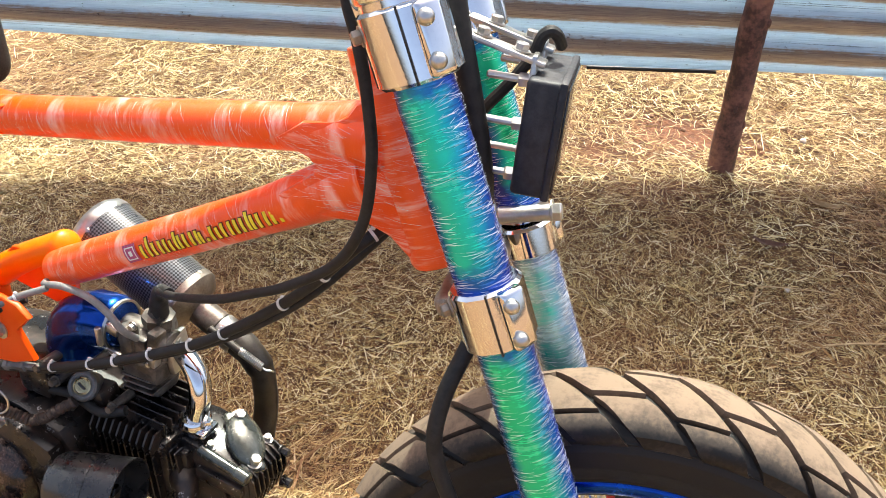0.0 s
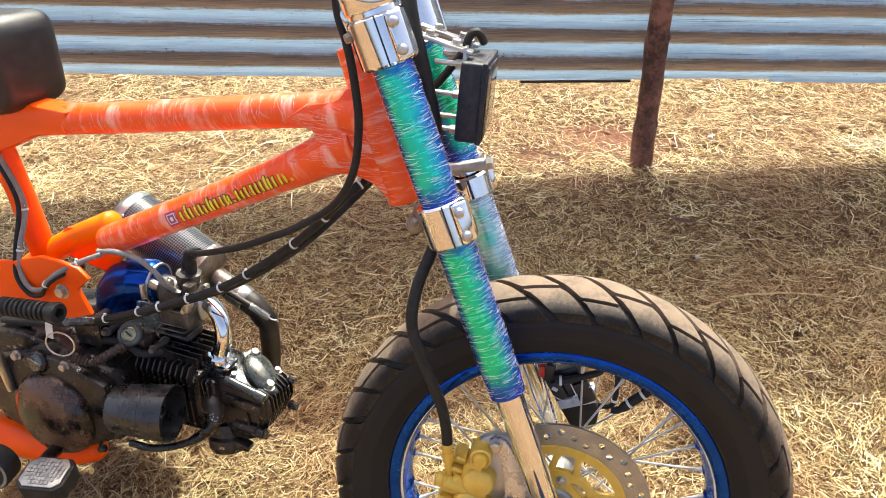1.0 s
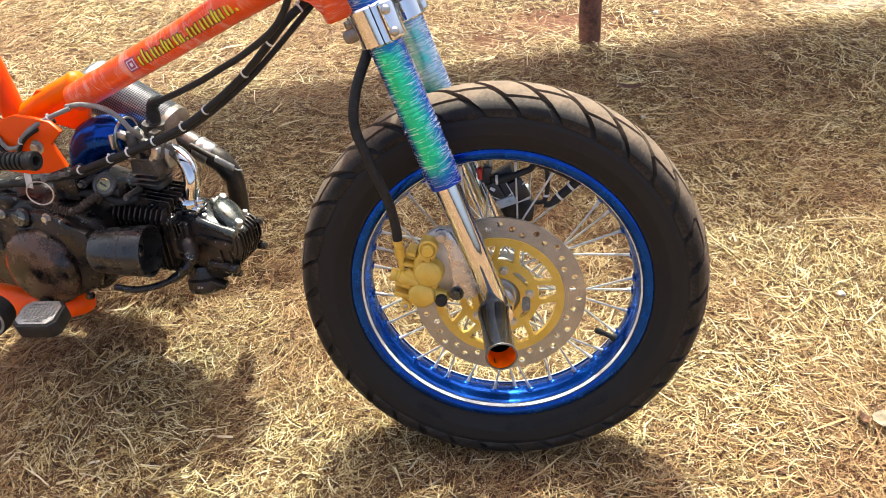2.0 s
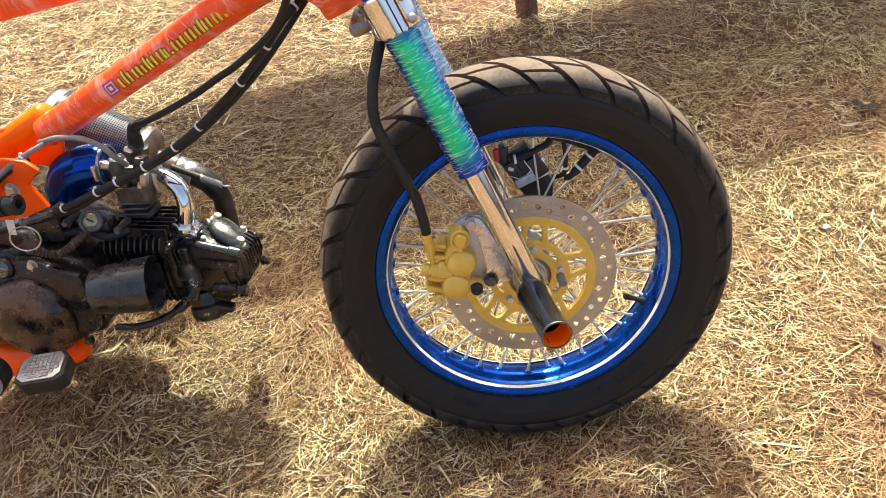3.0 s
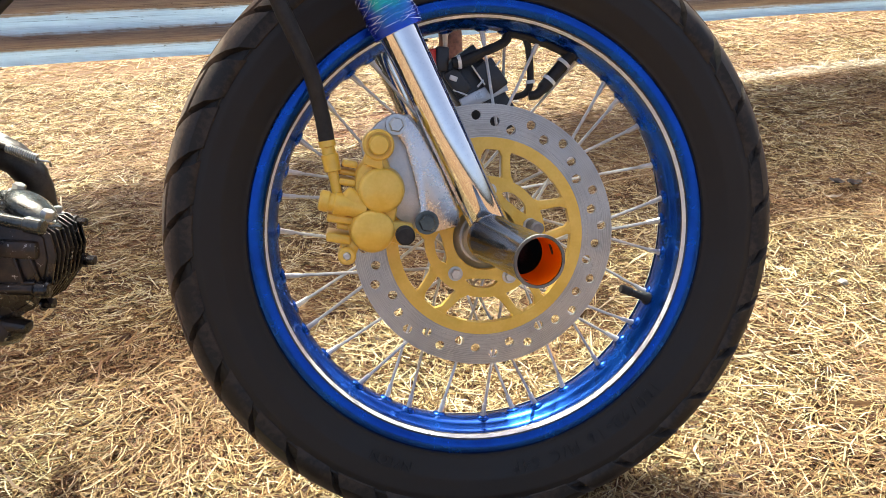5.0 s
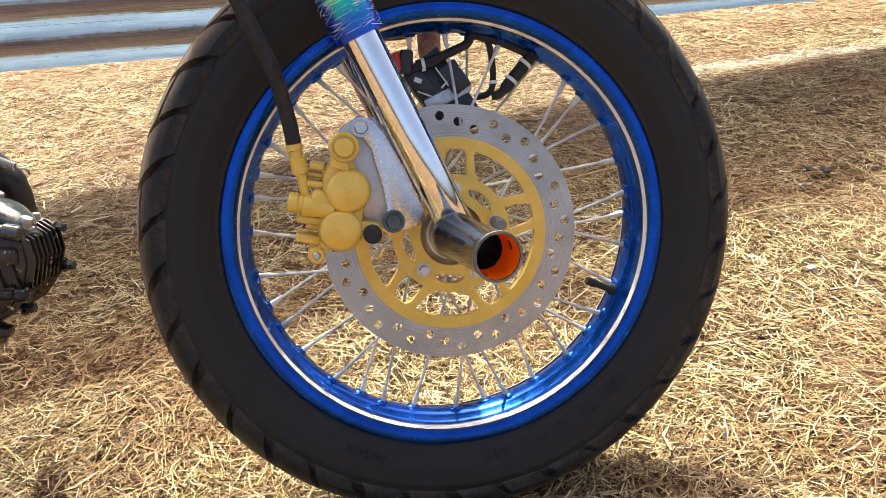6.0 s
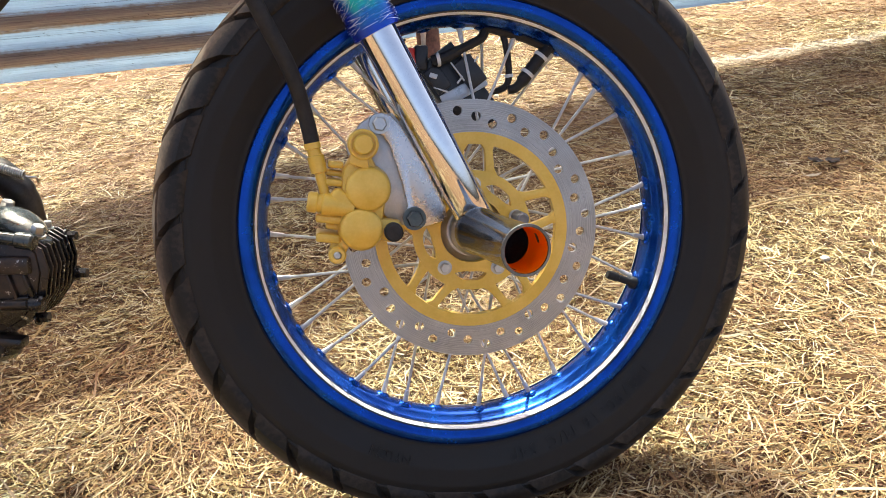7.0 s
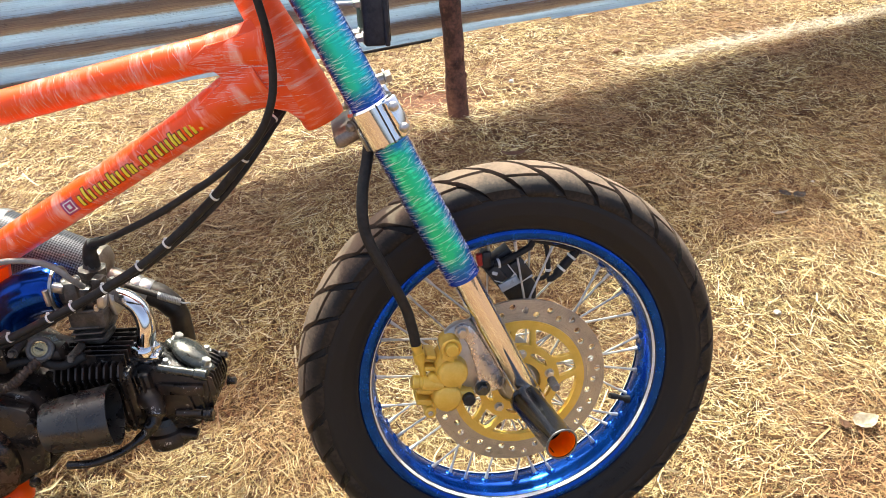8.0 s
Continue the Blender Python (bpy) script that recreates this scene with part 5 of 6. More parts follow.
bm = B()
block(bm, (0.104, 0.080, 0.094), Matrix.Translation((-0.566, 0.005, 0.018)), 0.010)
barrel = chassis("engine_cylinder", bm, ENGINE, "black finned engine cylinder lying forward")
fin = B()
slab(fin, [(-0.048, -0.040), (-0.036, -0.058), (0.036, -0.058), (0.050, -0.040), (0.050, 0.040), (0.042, 0.052), (0.030, 0.058), (-0.038, 0.058), (-0.048, 0.046)], -0.0013, 0.0013)
fin = to_mesh("cooling_fin", fin, ENGINE)
for k in range(10):
    part("cooling_fin", fin, ENGINE, barrel, m=pose(-0.614 + 0.0098 * k, 0.004, 0.020, 0, -3, 90))
for k in range(7):
    bm = B()
    block(bm, (0.092, 0.0024, 0.020), Matrix.Translation((-0.565, -0.026 + 0.0115 * k, 0.079)) @ Matrix.Rotation(radians(3), 4, "Y"), 0.0007, 1)
    part("top_fin", bm, ENGINE, barrel)
bm = B()
profile = [(-0.522, 0.066), (-0.500, 0.068), (-0.462, 0.058), (-0.424, 0.044), (-0.414, 0.034), (-0.414, 0.012), (-0.424, -0.014), (-0.444, -0.034), (-0.470, -0.046), (-0.522, -0.046)]
slab(bm, profile, -0.028, 0.040, 0.007)
block(bm, (0.034, 0.016, 0.054), Matrix.Translation((-0.506, -0.031, 0.032)), 0.006)
block(bm, (0.064, 0.010, 0.018), Matrix.Translation((-0.452, -0.030, 0.026)) @ Matrix.Rotation(radians(7), 4, "Y"), 0.003)
cyl_head = chassis("cylinder_head", bm, ENGINE, "oily black cylinder head with chipped paint")
SET = Vector((-0.008, 0.016, -0.010))
cyl_head.matrix_basis = CHASSIS @ Matrix.Translation(SET)
front = [(-0.440, 0.047), (-0.421, 0.046), (-0.409, 0.036), (-0.407, 0.014), (-0.417, -0.014), (-0.440, -0.038), (-0.460, -0.047), (-0.470, -0.040)]
for k in range(8):
    bm = B()
    slab(bm, front, -0.024 + 0.0086 * k, -0.0214 + 0.0086 * k, 0.0008)
    part("head_fin", bm, ENGINE, cyl_head)
for k in range(4):
    bm = B()
    block(bm, (0.0026, 0.014, 0.044), Matrix.Translation((-0.520 + 0.0078 * k, -0.040, 0.040)) @ Matrix.Rotation(-0.10, 4, "Y"), 0.0008, 1)
    part("head_fin", bm, ENGINE, cyl_head)
bm = B()
rod(bm, (-0.480, -0.026, 0.061), (-0.415, -0.028, 0.045), 0.0066, 14, 0.002)
rod(bm, (-0.430, -0.0275, 0.0487), (-0.411, -0.0282, 0.0440), 0.0085, 14, 0.002)
part("bolt_boss", bm, VALVE, cyl_head, "long boss with its paint worn off")
bm = B()
rod(bm, (-0.470, -0.030, -0.014), (-0.430, -0.031, -0.017), 0.0056, 14, 0.002)
rod(bm, (-0.430, -0.031, -0.017), (-0.416, -0.031, -0.018), 0.0085, 14, 0.002)
part("bolt_boss", bm, ENGINE, cyl_head)
bm = B()
for x in (-0.444, -0.428):
    block(bm, (0.0036, 0.006, 0.034), Matrix.Translation((x, -0.030, 0.006)) @ Matrix.Rotation(radians(-8), 4, "Y"), 0.0014)
block(bm, (0.018, 0.006, 0.0036), Matrix.Translation((-0.438, -0.030, -0.010)), 0.0014)
part("cast_rib", bm, ENGINE, cyl_head)
bm = B()
lathe(bm, [(0.0, 0.034), (0.020, 0.034), (0.027, 0.030), (0.030, 0.022), (0.030, 0.010), (0.026, 0.006), (0.026, -0.014), (0, -0.014)], (-0.496, -0.012, -0.046), (0.15, -0.25, -1), 28)
block(bm, (0.060, 0.018, 0.012), Matrix.Translation((-0.478, -0.024, -0.052)) @ Matrix.Rotation(radians(12), 4, "Y"), 0.004)
part("tappet_cover", bm, ENGINE, cyl_head)

# oval valve cover, held by two bolts
b_far, b_near = Vector((-0.474, 0.044, 0.060)) - SET, Vector((-0.430, 0.011, 0.036)) - SET
along = (b_near - b_far).normalized()
up = Vector((0.42, 0.0, 0.9))
up = (up - along * up.dot(along)).normalized()
vm = Matrix((along, up.cross(along), up)).transposed().to_4x4()
vm.translation = (b_far + b_near) / 2
bm = B()
bmesh.ops.create_uvsphere(bm, u_segments=28, v_segments=14, radius=1, matrix=vm @ Matrix.Diagonal((0.036, 0.022, 0.0125, 1)))
block(bm, (0.082, 0.030, 0.010), vm @ Matrix.Translation((0, 0, -0.004)), 0.0045, 3)
part("valve_cover", bm, VALVE, cyl_head, "oval oily grey valve cover", angle=50)
for q in (b_far, b_near):
    bm = B()
    hexbolt(bm, q + up * 0.001, up, 0.0068, 0.011)
    part("head_bolt", bm, STEEL, cyl_head)
for x, y, z in ((-0.500, -0.010, 0.068), (-0.486, 0.002, 0.065), (-0.470, -0.018, 0.061), (-0.430, 0.034, 0.046)):
    bm = B()
    hexbolt(bm, (x, y, z), (0.2, -0.05, 1), 0.0045, 0.008)
    part("head_bolt", bm, STEEL, cyl_head)
for x, y, z, r in ((-0.408, 0.028, -0.004, 0.0058), (-0.436, -0.014, -0.036, 0.006), (-0.414, 0.036, 0.036, 0.005)):
    bm = B()
    hexbolt(bm, (x, y, z), (1, 0, -0.1), r, 0.012)
    part("head_stud", bm, ENGINE, cyl_head)
bm = B()
line = catmull([(-0.526, 0.000, 0.010), (-0.516, -0.012, 0.012), (-0.504, -0.024, 0.009), (-0.496, -0.032, -0.002), (-0.499, -0.042, -0.016), (-0.514, -0.052, -0.032), (-0.540, -0.070, -0.042), (-0.575, -0.082, -0.048), (-0.610, -0.086, -0.046)], 5)
tube(bm, line, [0.0165] * 4 + [0.0190, 0.0165, 0.0185, 0.0165] + [0.0165] * 5 + [0.0145] * 5 + [0.0105] * 5 + [0.0075] * 4 + [0.0055] * (len(line) - 27), 18)
chassis("spark_plug_lead", bm, ENGINE, "black spark plug cap and lead")

# black canister on the side of the crankcase
bm = B()
c0, c1 = Vector((-0.608, -0.106, 0.033)), Vector((-0.521, -0.088, 0.034))
n = (c1 - c0).length
lathe(bm, [(0.0, 0.0), (0.024, 0.0), (0.0310, 0.003), (0.0340, 0.010), (0.0375, 0.050), (0.0383, 0.050), (0.0383, 0.053), (0.0376, 0.053), (0.0400, n - 0.003), (0.0404, n), (0.0385, n), (0.0370, n - 0.030), (0.0, n - 0.030)], c0, c1 - c0, 44)
can = chassis("starter_canister", bm, BLACK, "glossy black open canister beside the engine")
bm = B()
hexbolt(bm, c0 + (c1 - c0) * 0.68, c1 - c0, 0.009, 0.014)
part("canister_bolt", bm, ENGINE, can)

# intake, carburettor and air box
bm = B()
tube(bm, catmull([(-0.507, 0.008, 0.056), (-0.501, 0.008, 0.086), (-0.495, 0.010, 0.109), (-0.501, 0.016, 0.132), (-0.520, 0.024, 0.145), (-0.545, 0.030, 0.149)], 5), 0.0128, 24)
intake = chassis("intake_pipe", bm, CHROME, "curved chrome intake pipe")
bm = B()
block(bm, (0.046, 0.030, 0.008), Matrix.Translation((-0.507, 0.008, 0.064)), 0.003)
hexbolt(bm, (-0.526, 0.006, 0.068), (0, 0, 1), 0.0055, 0.010)
hexbolt(bm, (-0.489, 0.010, 0.068), (0, 0, 1), 0.0055, 0.010)
lathe(bm, [(0.0126, -0.005), (0.0180, -0.005), (0.0190, -0.002), (0.0190, 0.004), (0.0165, 0.008), (0.0126, 0.008)], (-0.506, 0.008, 0.072), (0.1, 0, 1), 28, True)
part("pipe_flange", bm, CHROME, intake)
bm = B()
block(bm, (0.009, 0.034, 0.046), Matrix.Translation((-0.537, 0.028, 0.148)) @ Matrix.Rotation(-0.15, 4, "Y"), 0.003)
part("pipe_flange", bm, STEEL, intake)
bm = B()
tube(bm, [(-0.560, 0.022, 0.112), (-0.560, 0.022, 0.114), (-0.559, 0.022, 0.142), (-0.559, 0.022, 0.146), (-0.557, 0.022, 0.166)], [0.016, 0.020, 0.022, 0.025, 0.025], 24)
tube(bm, [(-0.556, 0.022, 0.150), (-0.553, 0.022, 0.184), (-0.5525, 0.022, 0.186), (-0.552, 0.022, 0.196), (-0.5515, 0.022, 0.198), (-0.550, 0.022, 0.206)], [0.0165, 0.0165, 0.0185, 0.0185, 0.012, 0.010], 8)
block(bm, (0.052, 0.046, 0.030), Matrix.Translation((-0.566, 0.016, 0.132)) @ Matrix.Rotation(0.08, 4, "Y"), 0.006)
block(bm, (0.046, 0.042, 0.046), Matrix.Translation((-0.575, 0.024, 0.108)) @ Matrix.Rotation(0.12, 4, "Y"), 0.009, 3)
rod(bm, (-0.578, 0.020, 0.092), (-0.580, 0.020, 0.080), 0.007, 12)
block(bm, (0.058, 0.050, 0.006), Matrix.Translation((-0.566, 0.014, 0.146)), 0.002)
block(bm, (0.020, 0.016, 0.044), Matrix.Translation((-0.572, -0.006, 0.170)), 0.004)
block(bm, (0.014, 0.018, 0.030), Matrix.Translation((-0.538, 0.000, 0.178)) @ Matrix.Rotation(0.2, 4, "Y"), 0.003)
rod(bm, (-0.600, 0.014, 0.168), (-0.536, 0.020, 0.158), 0.0195, 24)
block(bm, (0.030, 0.056, 0.024), Matrix.Translation((-0.562, 0.018, 0.168)), 0.004)
for k in range(3):
    block(bm, (0.044, 0.0462, 0.0026), Matrix.Translation((-0.572, 0.015, 0.102 + 0.009 * k)), 0.0008, 1)
carb = chassis("carburettor", bm, DUSTY, "dusty dark carburettor")
for size, where in (((0.016, 0.010, 0.012), (-0.586, -0.012, 0.186)), ((0.010, 0.012, 0.020), (-0.536, -0.008, 0.160)), ((0.022, 0.008, 0.006), (-0.590, -0.010, 0.150))):
    bm = B()
    block(bm, size, Matrix.Translation(where) @ Matrix.Rotation(0.3, 4, "Y"), 0.002)
    part("bright_fitting", bm, STEEL, carb, "small bare metal fitting")
bm = B()
tube(bm, catmull([(-0.550, 0.022, 0.198), (-0.549, 0.022, 0.214), (-0.545, 0.021, 0.226), (-0.534, 0.018, 0.234), (-0.520, 0.010, 0.239)], 5), [0.0105] * 6 + [0.0090] * 8 + [0.0065] * 7, 16)
part("rubber_boot", bm, RUBBER, carb, "black rubber boot round the cable")
for x, y, z in ((-0.576, -0.006, 0.150), (-0.545, -0.006, 0.150), (-0.560, -0.008, 0.196)):
    bm = B()
    hexbolt(bm, (x, y, z), (0, -1, 0), 0.004, 0.006)
    part("carburettor_screw", bm, STEEL, carb)
bm = B()
tube(bm, catmull([(-0.594, 0.010, 0.177), (-0.606, 0.009, 0.177), (-0.628, 0.008, 0.175), (-0.654, 0.006, 0.166), (-0.669, 0.006, 0.150), (-0.673, 0.006, 0.132), (-0.673, 0.006, 0.114)], 5), [0.025, 0.027, 0.029, 0.0305, 0.0315] + [0.0320] * 5 + [0.0332, 0.0322] + [0.0322] * 16 + [0.033, 0.031, 0.027], 32)
airbox = chassis("air_elbow", bm, BLUE, "glossy metallic blue air intake elbow")
bm = B()
lathe(bm, [(0.0270, -0.005), (0.0300, -0.005), (0.0300, 0.005), (0.0270, 0.005)], (-0.600, 0.009, 0.176), (1, 0.05, -0.05), 32, True)
rod(bm, (-0.599, -0.022, 0.190), (-0.599, -0.022, 0.166), 0.004, 10)
part("hose_clamp", bm, STEEL, airbox, "steel hose clamp")

# key switch and clutter between frame and engine
bm = B()
face = Vector((-0.623, -0.038, 0.111))
toward = Vector((0.30, -0.76, 0.58)).normalized()
lathe(bm, [(0, -0.026), (0.0150, -0.026), (0.0162, -0.012), (0.0175, -0.010), (0.0180, -0.004), (0.0172, 0.0), (0.0150, 0.002), (0.0125, 0.0020), (0.0112, 0.0004), (0, 0.0004)], face, toward, 36)
switch = chassis("key_switch", bm, DULLGREY, "grey round key switch with a brass lock")
bm = B()
lathe(bm, [(0, 0.0004), (0.0104, 0.0004), (0.0104, 0.0014), (0.0086, 0.0022), (0.0080, 0.0014), (0, 0.0014)], face, toward, 28)
part("lock_barrel", bm, BRASS, switch, "worn brass lock face")
bm = B()
turn = toward.to_track_quat("Y", "Z").to_matrix().to_4x4()
block(bm, (0.0024, 0.0012, 0.0110), Matrix.Translation(face + toward * 0.0018) @ turn @ Matrix.Rotation(0.9, 4, "Y"), 0)
block(bm, (0.014, 0.004, 0.018), Matrix.Translation((-0.628, -0.052, 0.094)) @ Matrix.Rotation(0.7, 4, "Y"), 0.0015)
part("key", bm, PLASTIC, switch, "black key and slot")
for pts, r, mat, name, label in (
        ([(-0.618, -0.056, 0.104), (-0.634, -0.073, 0.094), (-0.645, -0.078, 0.086), (-0.660, -0.084, 0.082), (-0.676, -0.092, 0.092), (-0.684, -0.104, 0.104)], 0.0062, STRAP, "key_strap", "braided black key strap"),
        ([(-0.570, -0.030, 0.090), (-0.600, -0.040, 0.084), (-0.640, -0.040, 0.095), (-0.690, -0.045, 0.090)], 0.0060, RUBBER, "wire_loom", "black wire loom")):
    bm = B()
    line = catmull(pts, 12)
    tube(bm, line, [r * (1.0 + (0.16 if mat == STRAP else 0.0) * math.sin(1.9 * k)) for k in range(len(line))], 12)
    chassis(name, bm, mat, label)
bm = tube(B(), [Vector((-0.674, -0.112, 0.126)) + 0.019 * Vector((math.cos(math.tau * k / 28), 0.3 * math.cos(math.tau * k / 28), math.sin(math.tau * k / 28))) for k in range(29)], 0.0012, 8)
chassis("key_ring", bm, STEEL, "steel key ring")
bm = B()
block(bm, (0.012, 0.002, 0.024), Matrix.Translation((-0.686, -0.114, 0.146)) @ Matrix.Rotation(0.15, 4, "Y"), 0.001)
chassis("key_tag", bm, TIE, "small white key tag")
bm = B()
lathe(bm, [(0.0, 0.010), (0.013, 0.010), (0.016, 0.007), (0.017, 0.0), (0.024, 0.0), (0.025, -0.006), (0.025, -0.02)], (-0.748, -0.088, 0.064), (0, -1, 0.35), 32)
cap = chassis("oil_filler", bm, ENGINE, "black oil filler neck with a worn cap")
bm = B()
block(bm, (0.024, 0.005, 0.008), Matrix.Translation((-0.748, -0.099, 0.068)) @ Matrix.Rotation(0.4, 4, "Y"), 0.002)
lathe(bm, [(0.0, 0.0118), (0.0105, 0.0118), (0.0125, 0.0105)], (-0.748, -0.088, 0.064), (0, -1, 0.35), 28)
part("filler_cap", bm, VALVE, cap, "worn dark cap")
for x, y, z in ((-0.617, -0.030, 0.078), (-0.655, -0.045, 0.112), (-0.585, -0.034, 0.092), (-0.668, -0.050, 0.132)):
    bm = B()
    hexbolt(bm, (x, y, z), (0.1, -1, 0.2), 0.0050, 0.009)
    rod(bm, (x, y + 0.03, z), (x, y, z), 0.006, 12)
    chassis("mounting_bolt", bm, DUSTY, "greasy engine mounting bolt")
bm = B()
block(bm, (0.080, 0.030, 0.022), Matrix.Translation((-0.640, -0.020, 0.090)) @ Matrix.Rotation(-0.1, 4, "Y"), 0.006)
block(bm, (0.050, 0.040, 0.050), Matrix.Translation((-0.690, -0.030, 0.105)), 0.008)
chassis("engine_mount", bm, ENGINE, "black engine mount under the frame")

# gear pedal on the far side
bm = B()
tube(bm, catmull([(-0.790, 0.120, -0.095), (-0.740, 0.165, -0.105), (-0.690, 0.176, -0.118)], 5), 0.006, 12)
pedal = chassis("gear_pedal", bm, STEEL, "steel gear pedal below the crankcase")
bm = B()
rod(bm, (-0.688, 0.160, -0.120), (-0.680, 0.205, -0.122), 0.013, 20, 0.003)
part("pedal_rubber", bm, RUBBER, pedal)

# kick starter and foot rest
bm = B()
prof = [(0.0, 0.012), (0.0065, 0.012), (0.0075, 0.0), (0.0125, 0.0), (0.0145, 0.002), (0.0145, 0.008), (0.0135, 0.010)]
for k in range(9):
    a = 0.012 + 0.0085 * k
    prof += [(0.0135, a), (0.0135, a + 0.0045), (0.0105, a + 0.0052), (0.0105, a + 0.0078)]
prof += [(0.0135, 0.090), (0.0135, 0.100), (0.011, 0.104), (0, 0.104)]
lathe(bm, prof, (-0.655, -0.118, 0.183), (-1, -0.02, -0.10), 28)
kick = chassis("kick_lever", bm, RUBBER, "ribbed black rubber kick start lever")
bm = B()
tube(bm, catmull([(-0.690, -0.116, 0.178), (-0.760, -0.118, 0.170), (-0.800, -0.112, 0.120), (-0.815, -0.100, 0.060), (-0.815, -0.092, 0.0)], 5), 0.0075, 14)
part("lever_arm", bm, STEEL, kick)
bm = B()
footm = Matrix.Translation((-0.673, -0.184, -0.042)) @ Matrix.Rotation(radians(11), 4, "X") @ Matrix.Rotation(radians(12), 4, "Z") @ Matrix.Rotation(radians(90), 4, "X")
pad = [(-0.036, -0.016), (-0.024, -0.028), (0.026, -0.028), (0.036, -0.016), (0.036, 0.018), (0.026, 0.028), (-0.024, 0.028), (-0.036, 0.018)]
slab(bm, pad, -0.026, 0.0, 0.004)
bm.transform(footm)
foot = chassis("foot_rest", bm, RUBBER, "black foot rest with a chequered metal plate")
bm = B()
slab(bm, [(x * 0.86, z * 0.86) for x, z in pad], 0.0, 0.0022, 0.0006)
for i in range(9):
    for j in range(7):
        if abs(i - 4) + abs(j - 3) < 6:
            block(bm, (0.0044, 0.0016, 0.0044), Matrix.Translation((-0.0244 + 0.0061 * i, 0.0028, -0.0183 + 0.0061 * j)), 0)
bm.transform(footm)
part("chequer_plate", bm, PLATE, foot, "worn chequered metal plate")
bm = B()
tube(bm, catmull([(-0.700, -0.180, -0.055), (-0.730, -0.120, -0.075), (-0.750, -0.050, -0.095)], 5), 0.010, 14)
part("foot_rest_arm", bm, BLACK, foot)
bm = B()
lathe(bm, [(0.0, 0.0), (0.030, 0.0), (0.032, 0.004), (0.032, 0.030), (0.0, 0.030)], (-0.768, -0.200, -0.062), (-0.25, 1, 0), 36)
roll = chassis("crash_roller", bm, RUBBER, "round black roller beside the foot rest")
bm = B()
lathe(bm, [(0.0250, -0.0006), (0.0290, -0.0006), (0.0290, 0.002), (0.0250, 0.002)], (-0.768, -0.200, -0.062), (-0.25, 1, 0), 36, True)
part("roller_edge", bm, GREYTUBE, roll)

# -- exhaust --
bm = B()
m0, m1 = Vector((-0.750, 0.130, 0.214)), Vector((-0.604, 0.130, 0.134))
d = (m1 - m0).normalized()
n = (m1 - m0).length
lathe(bm, [(0.0430, 0.012), (0.0445, 0.014), (0.0445, n - 0.010), (0.0430, n - 0.006)], m0, d, 44)
muffler = chassis("exhaust_can", bm, CARBON, "carbon weave exhaust can with riveted metal ends")
bm = B()
lathe(bm, [(0.0, -0.006), (0.026, -0.006), (0.036, -0.002), (0.0440, 0.006), (0.0454, 0.012), (0.0454, 0.018), (0.0440, 0.018)], m0, d, 44)
part("end_cap", bm, STEEL, muffler, "brushed metal end cap")
bm = B()
lathe(bm, [(0.0440, n - 0.014), (0.0454, n - 0.014), (0.0454, n - 0.004), (0.0370, n + 0.006), (0.0230, n + 0.012), (0.0190, n + 0.014)], m0, d, 44)
part("end_cap", bm, PIPE, muffler, "heat-browned end cap")
for along, ang in ((0.020, 0.2), (n - 0.009, 0.2), (0.020, -1.0), (n - 0.009, -1.0)):
    bm = B()
    up = Vector((0.43, 0, 0.9)).normalized()
    o = math.cos(ang) * up + math.sin(ang) * Vector((0, 1, 0))
    rod(bm, m0 + d * along + o * 0.044, m0 + d * along + o * 0.0462, 0.0032, 12)
    part("rivet", bm, STEEL, muffler)
bm = B()
tube(bm, [m1 + d * t for t in (0.006, 0.03, 0.052)], 0.0185, 28)
chassis("exhaust_pipe", bm, PIPE, "heat-browned exhaust link pipe")
e = m1 + d * 0.050
bm = B()
tube(bm, catmull([e - d * 0.004, e + d * 0.022, e + d * 0.044 + Vector((0.002, 0, -0.002)), (-0.503, 0.131, 0.062), (-0.503, 0.135, 0.036), (-0.506, 0.138, -0.005), (-0.504, 0.118, -0.050), (-0.484, 0.050, -0.044)], 6), [0.0190] * 12 + [0.0182] * 6 + [0.0160] * 25, 24)
header = chassis("exhaust_header", bm, DARKPIPE, "sooty dark exhaust header")
bm = B()
lathe(bm, [(0.0192, -0.002), (0.0204, 0.0), (0.0204, 0.010), (0.0198, 0.011), (0.0198, 0.013), (0.0204, 0.014), (0.0204, 0.026), (0.0192, 0.028)], e, d, 32, True)
part("pipe_collar", bm, STEEL, header, "dull steel collar")
s0, s1 = Vector((-0.540, 0.106, 0.116)), Vector((-0.478, 0.108, 0.086))
sd = (s1 - s0).normalized()
sa, sb = sd.orthogonal().normalized(), sd.cross(sd.orthogonal().normalized())
bm = B()
rod(bm, s0 - sd * 0.020, s0 + (s1 - s0) * 0.45, 0.0052, 12)
part("spring_rod", bm, DARKPIPE, header)
bm = B()
tube(bm, [s0 + (s1 - s0) * (0.42 + 0.5 * k / 150) + 0.0046 * (math.cos(math.tau * k / 11) * sa + math.sin(math.tau * k / 11) * sb) for k in range(151)], 0.0011, 6)
tube(bm, catmull([s0 + (s1 - s0) * 0.92, s1, s1 + Vector((0.006, 0.004, -0.002)), s1 + Vector((0.004, 0.010, -0.008))], 4), 0.0013, 6)
part("exhaust_spring", bm, STEEL, header, "bright steel coil spring")

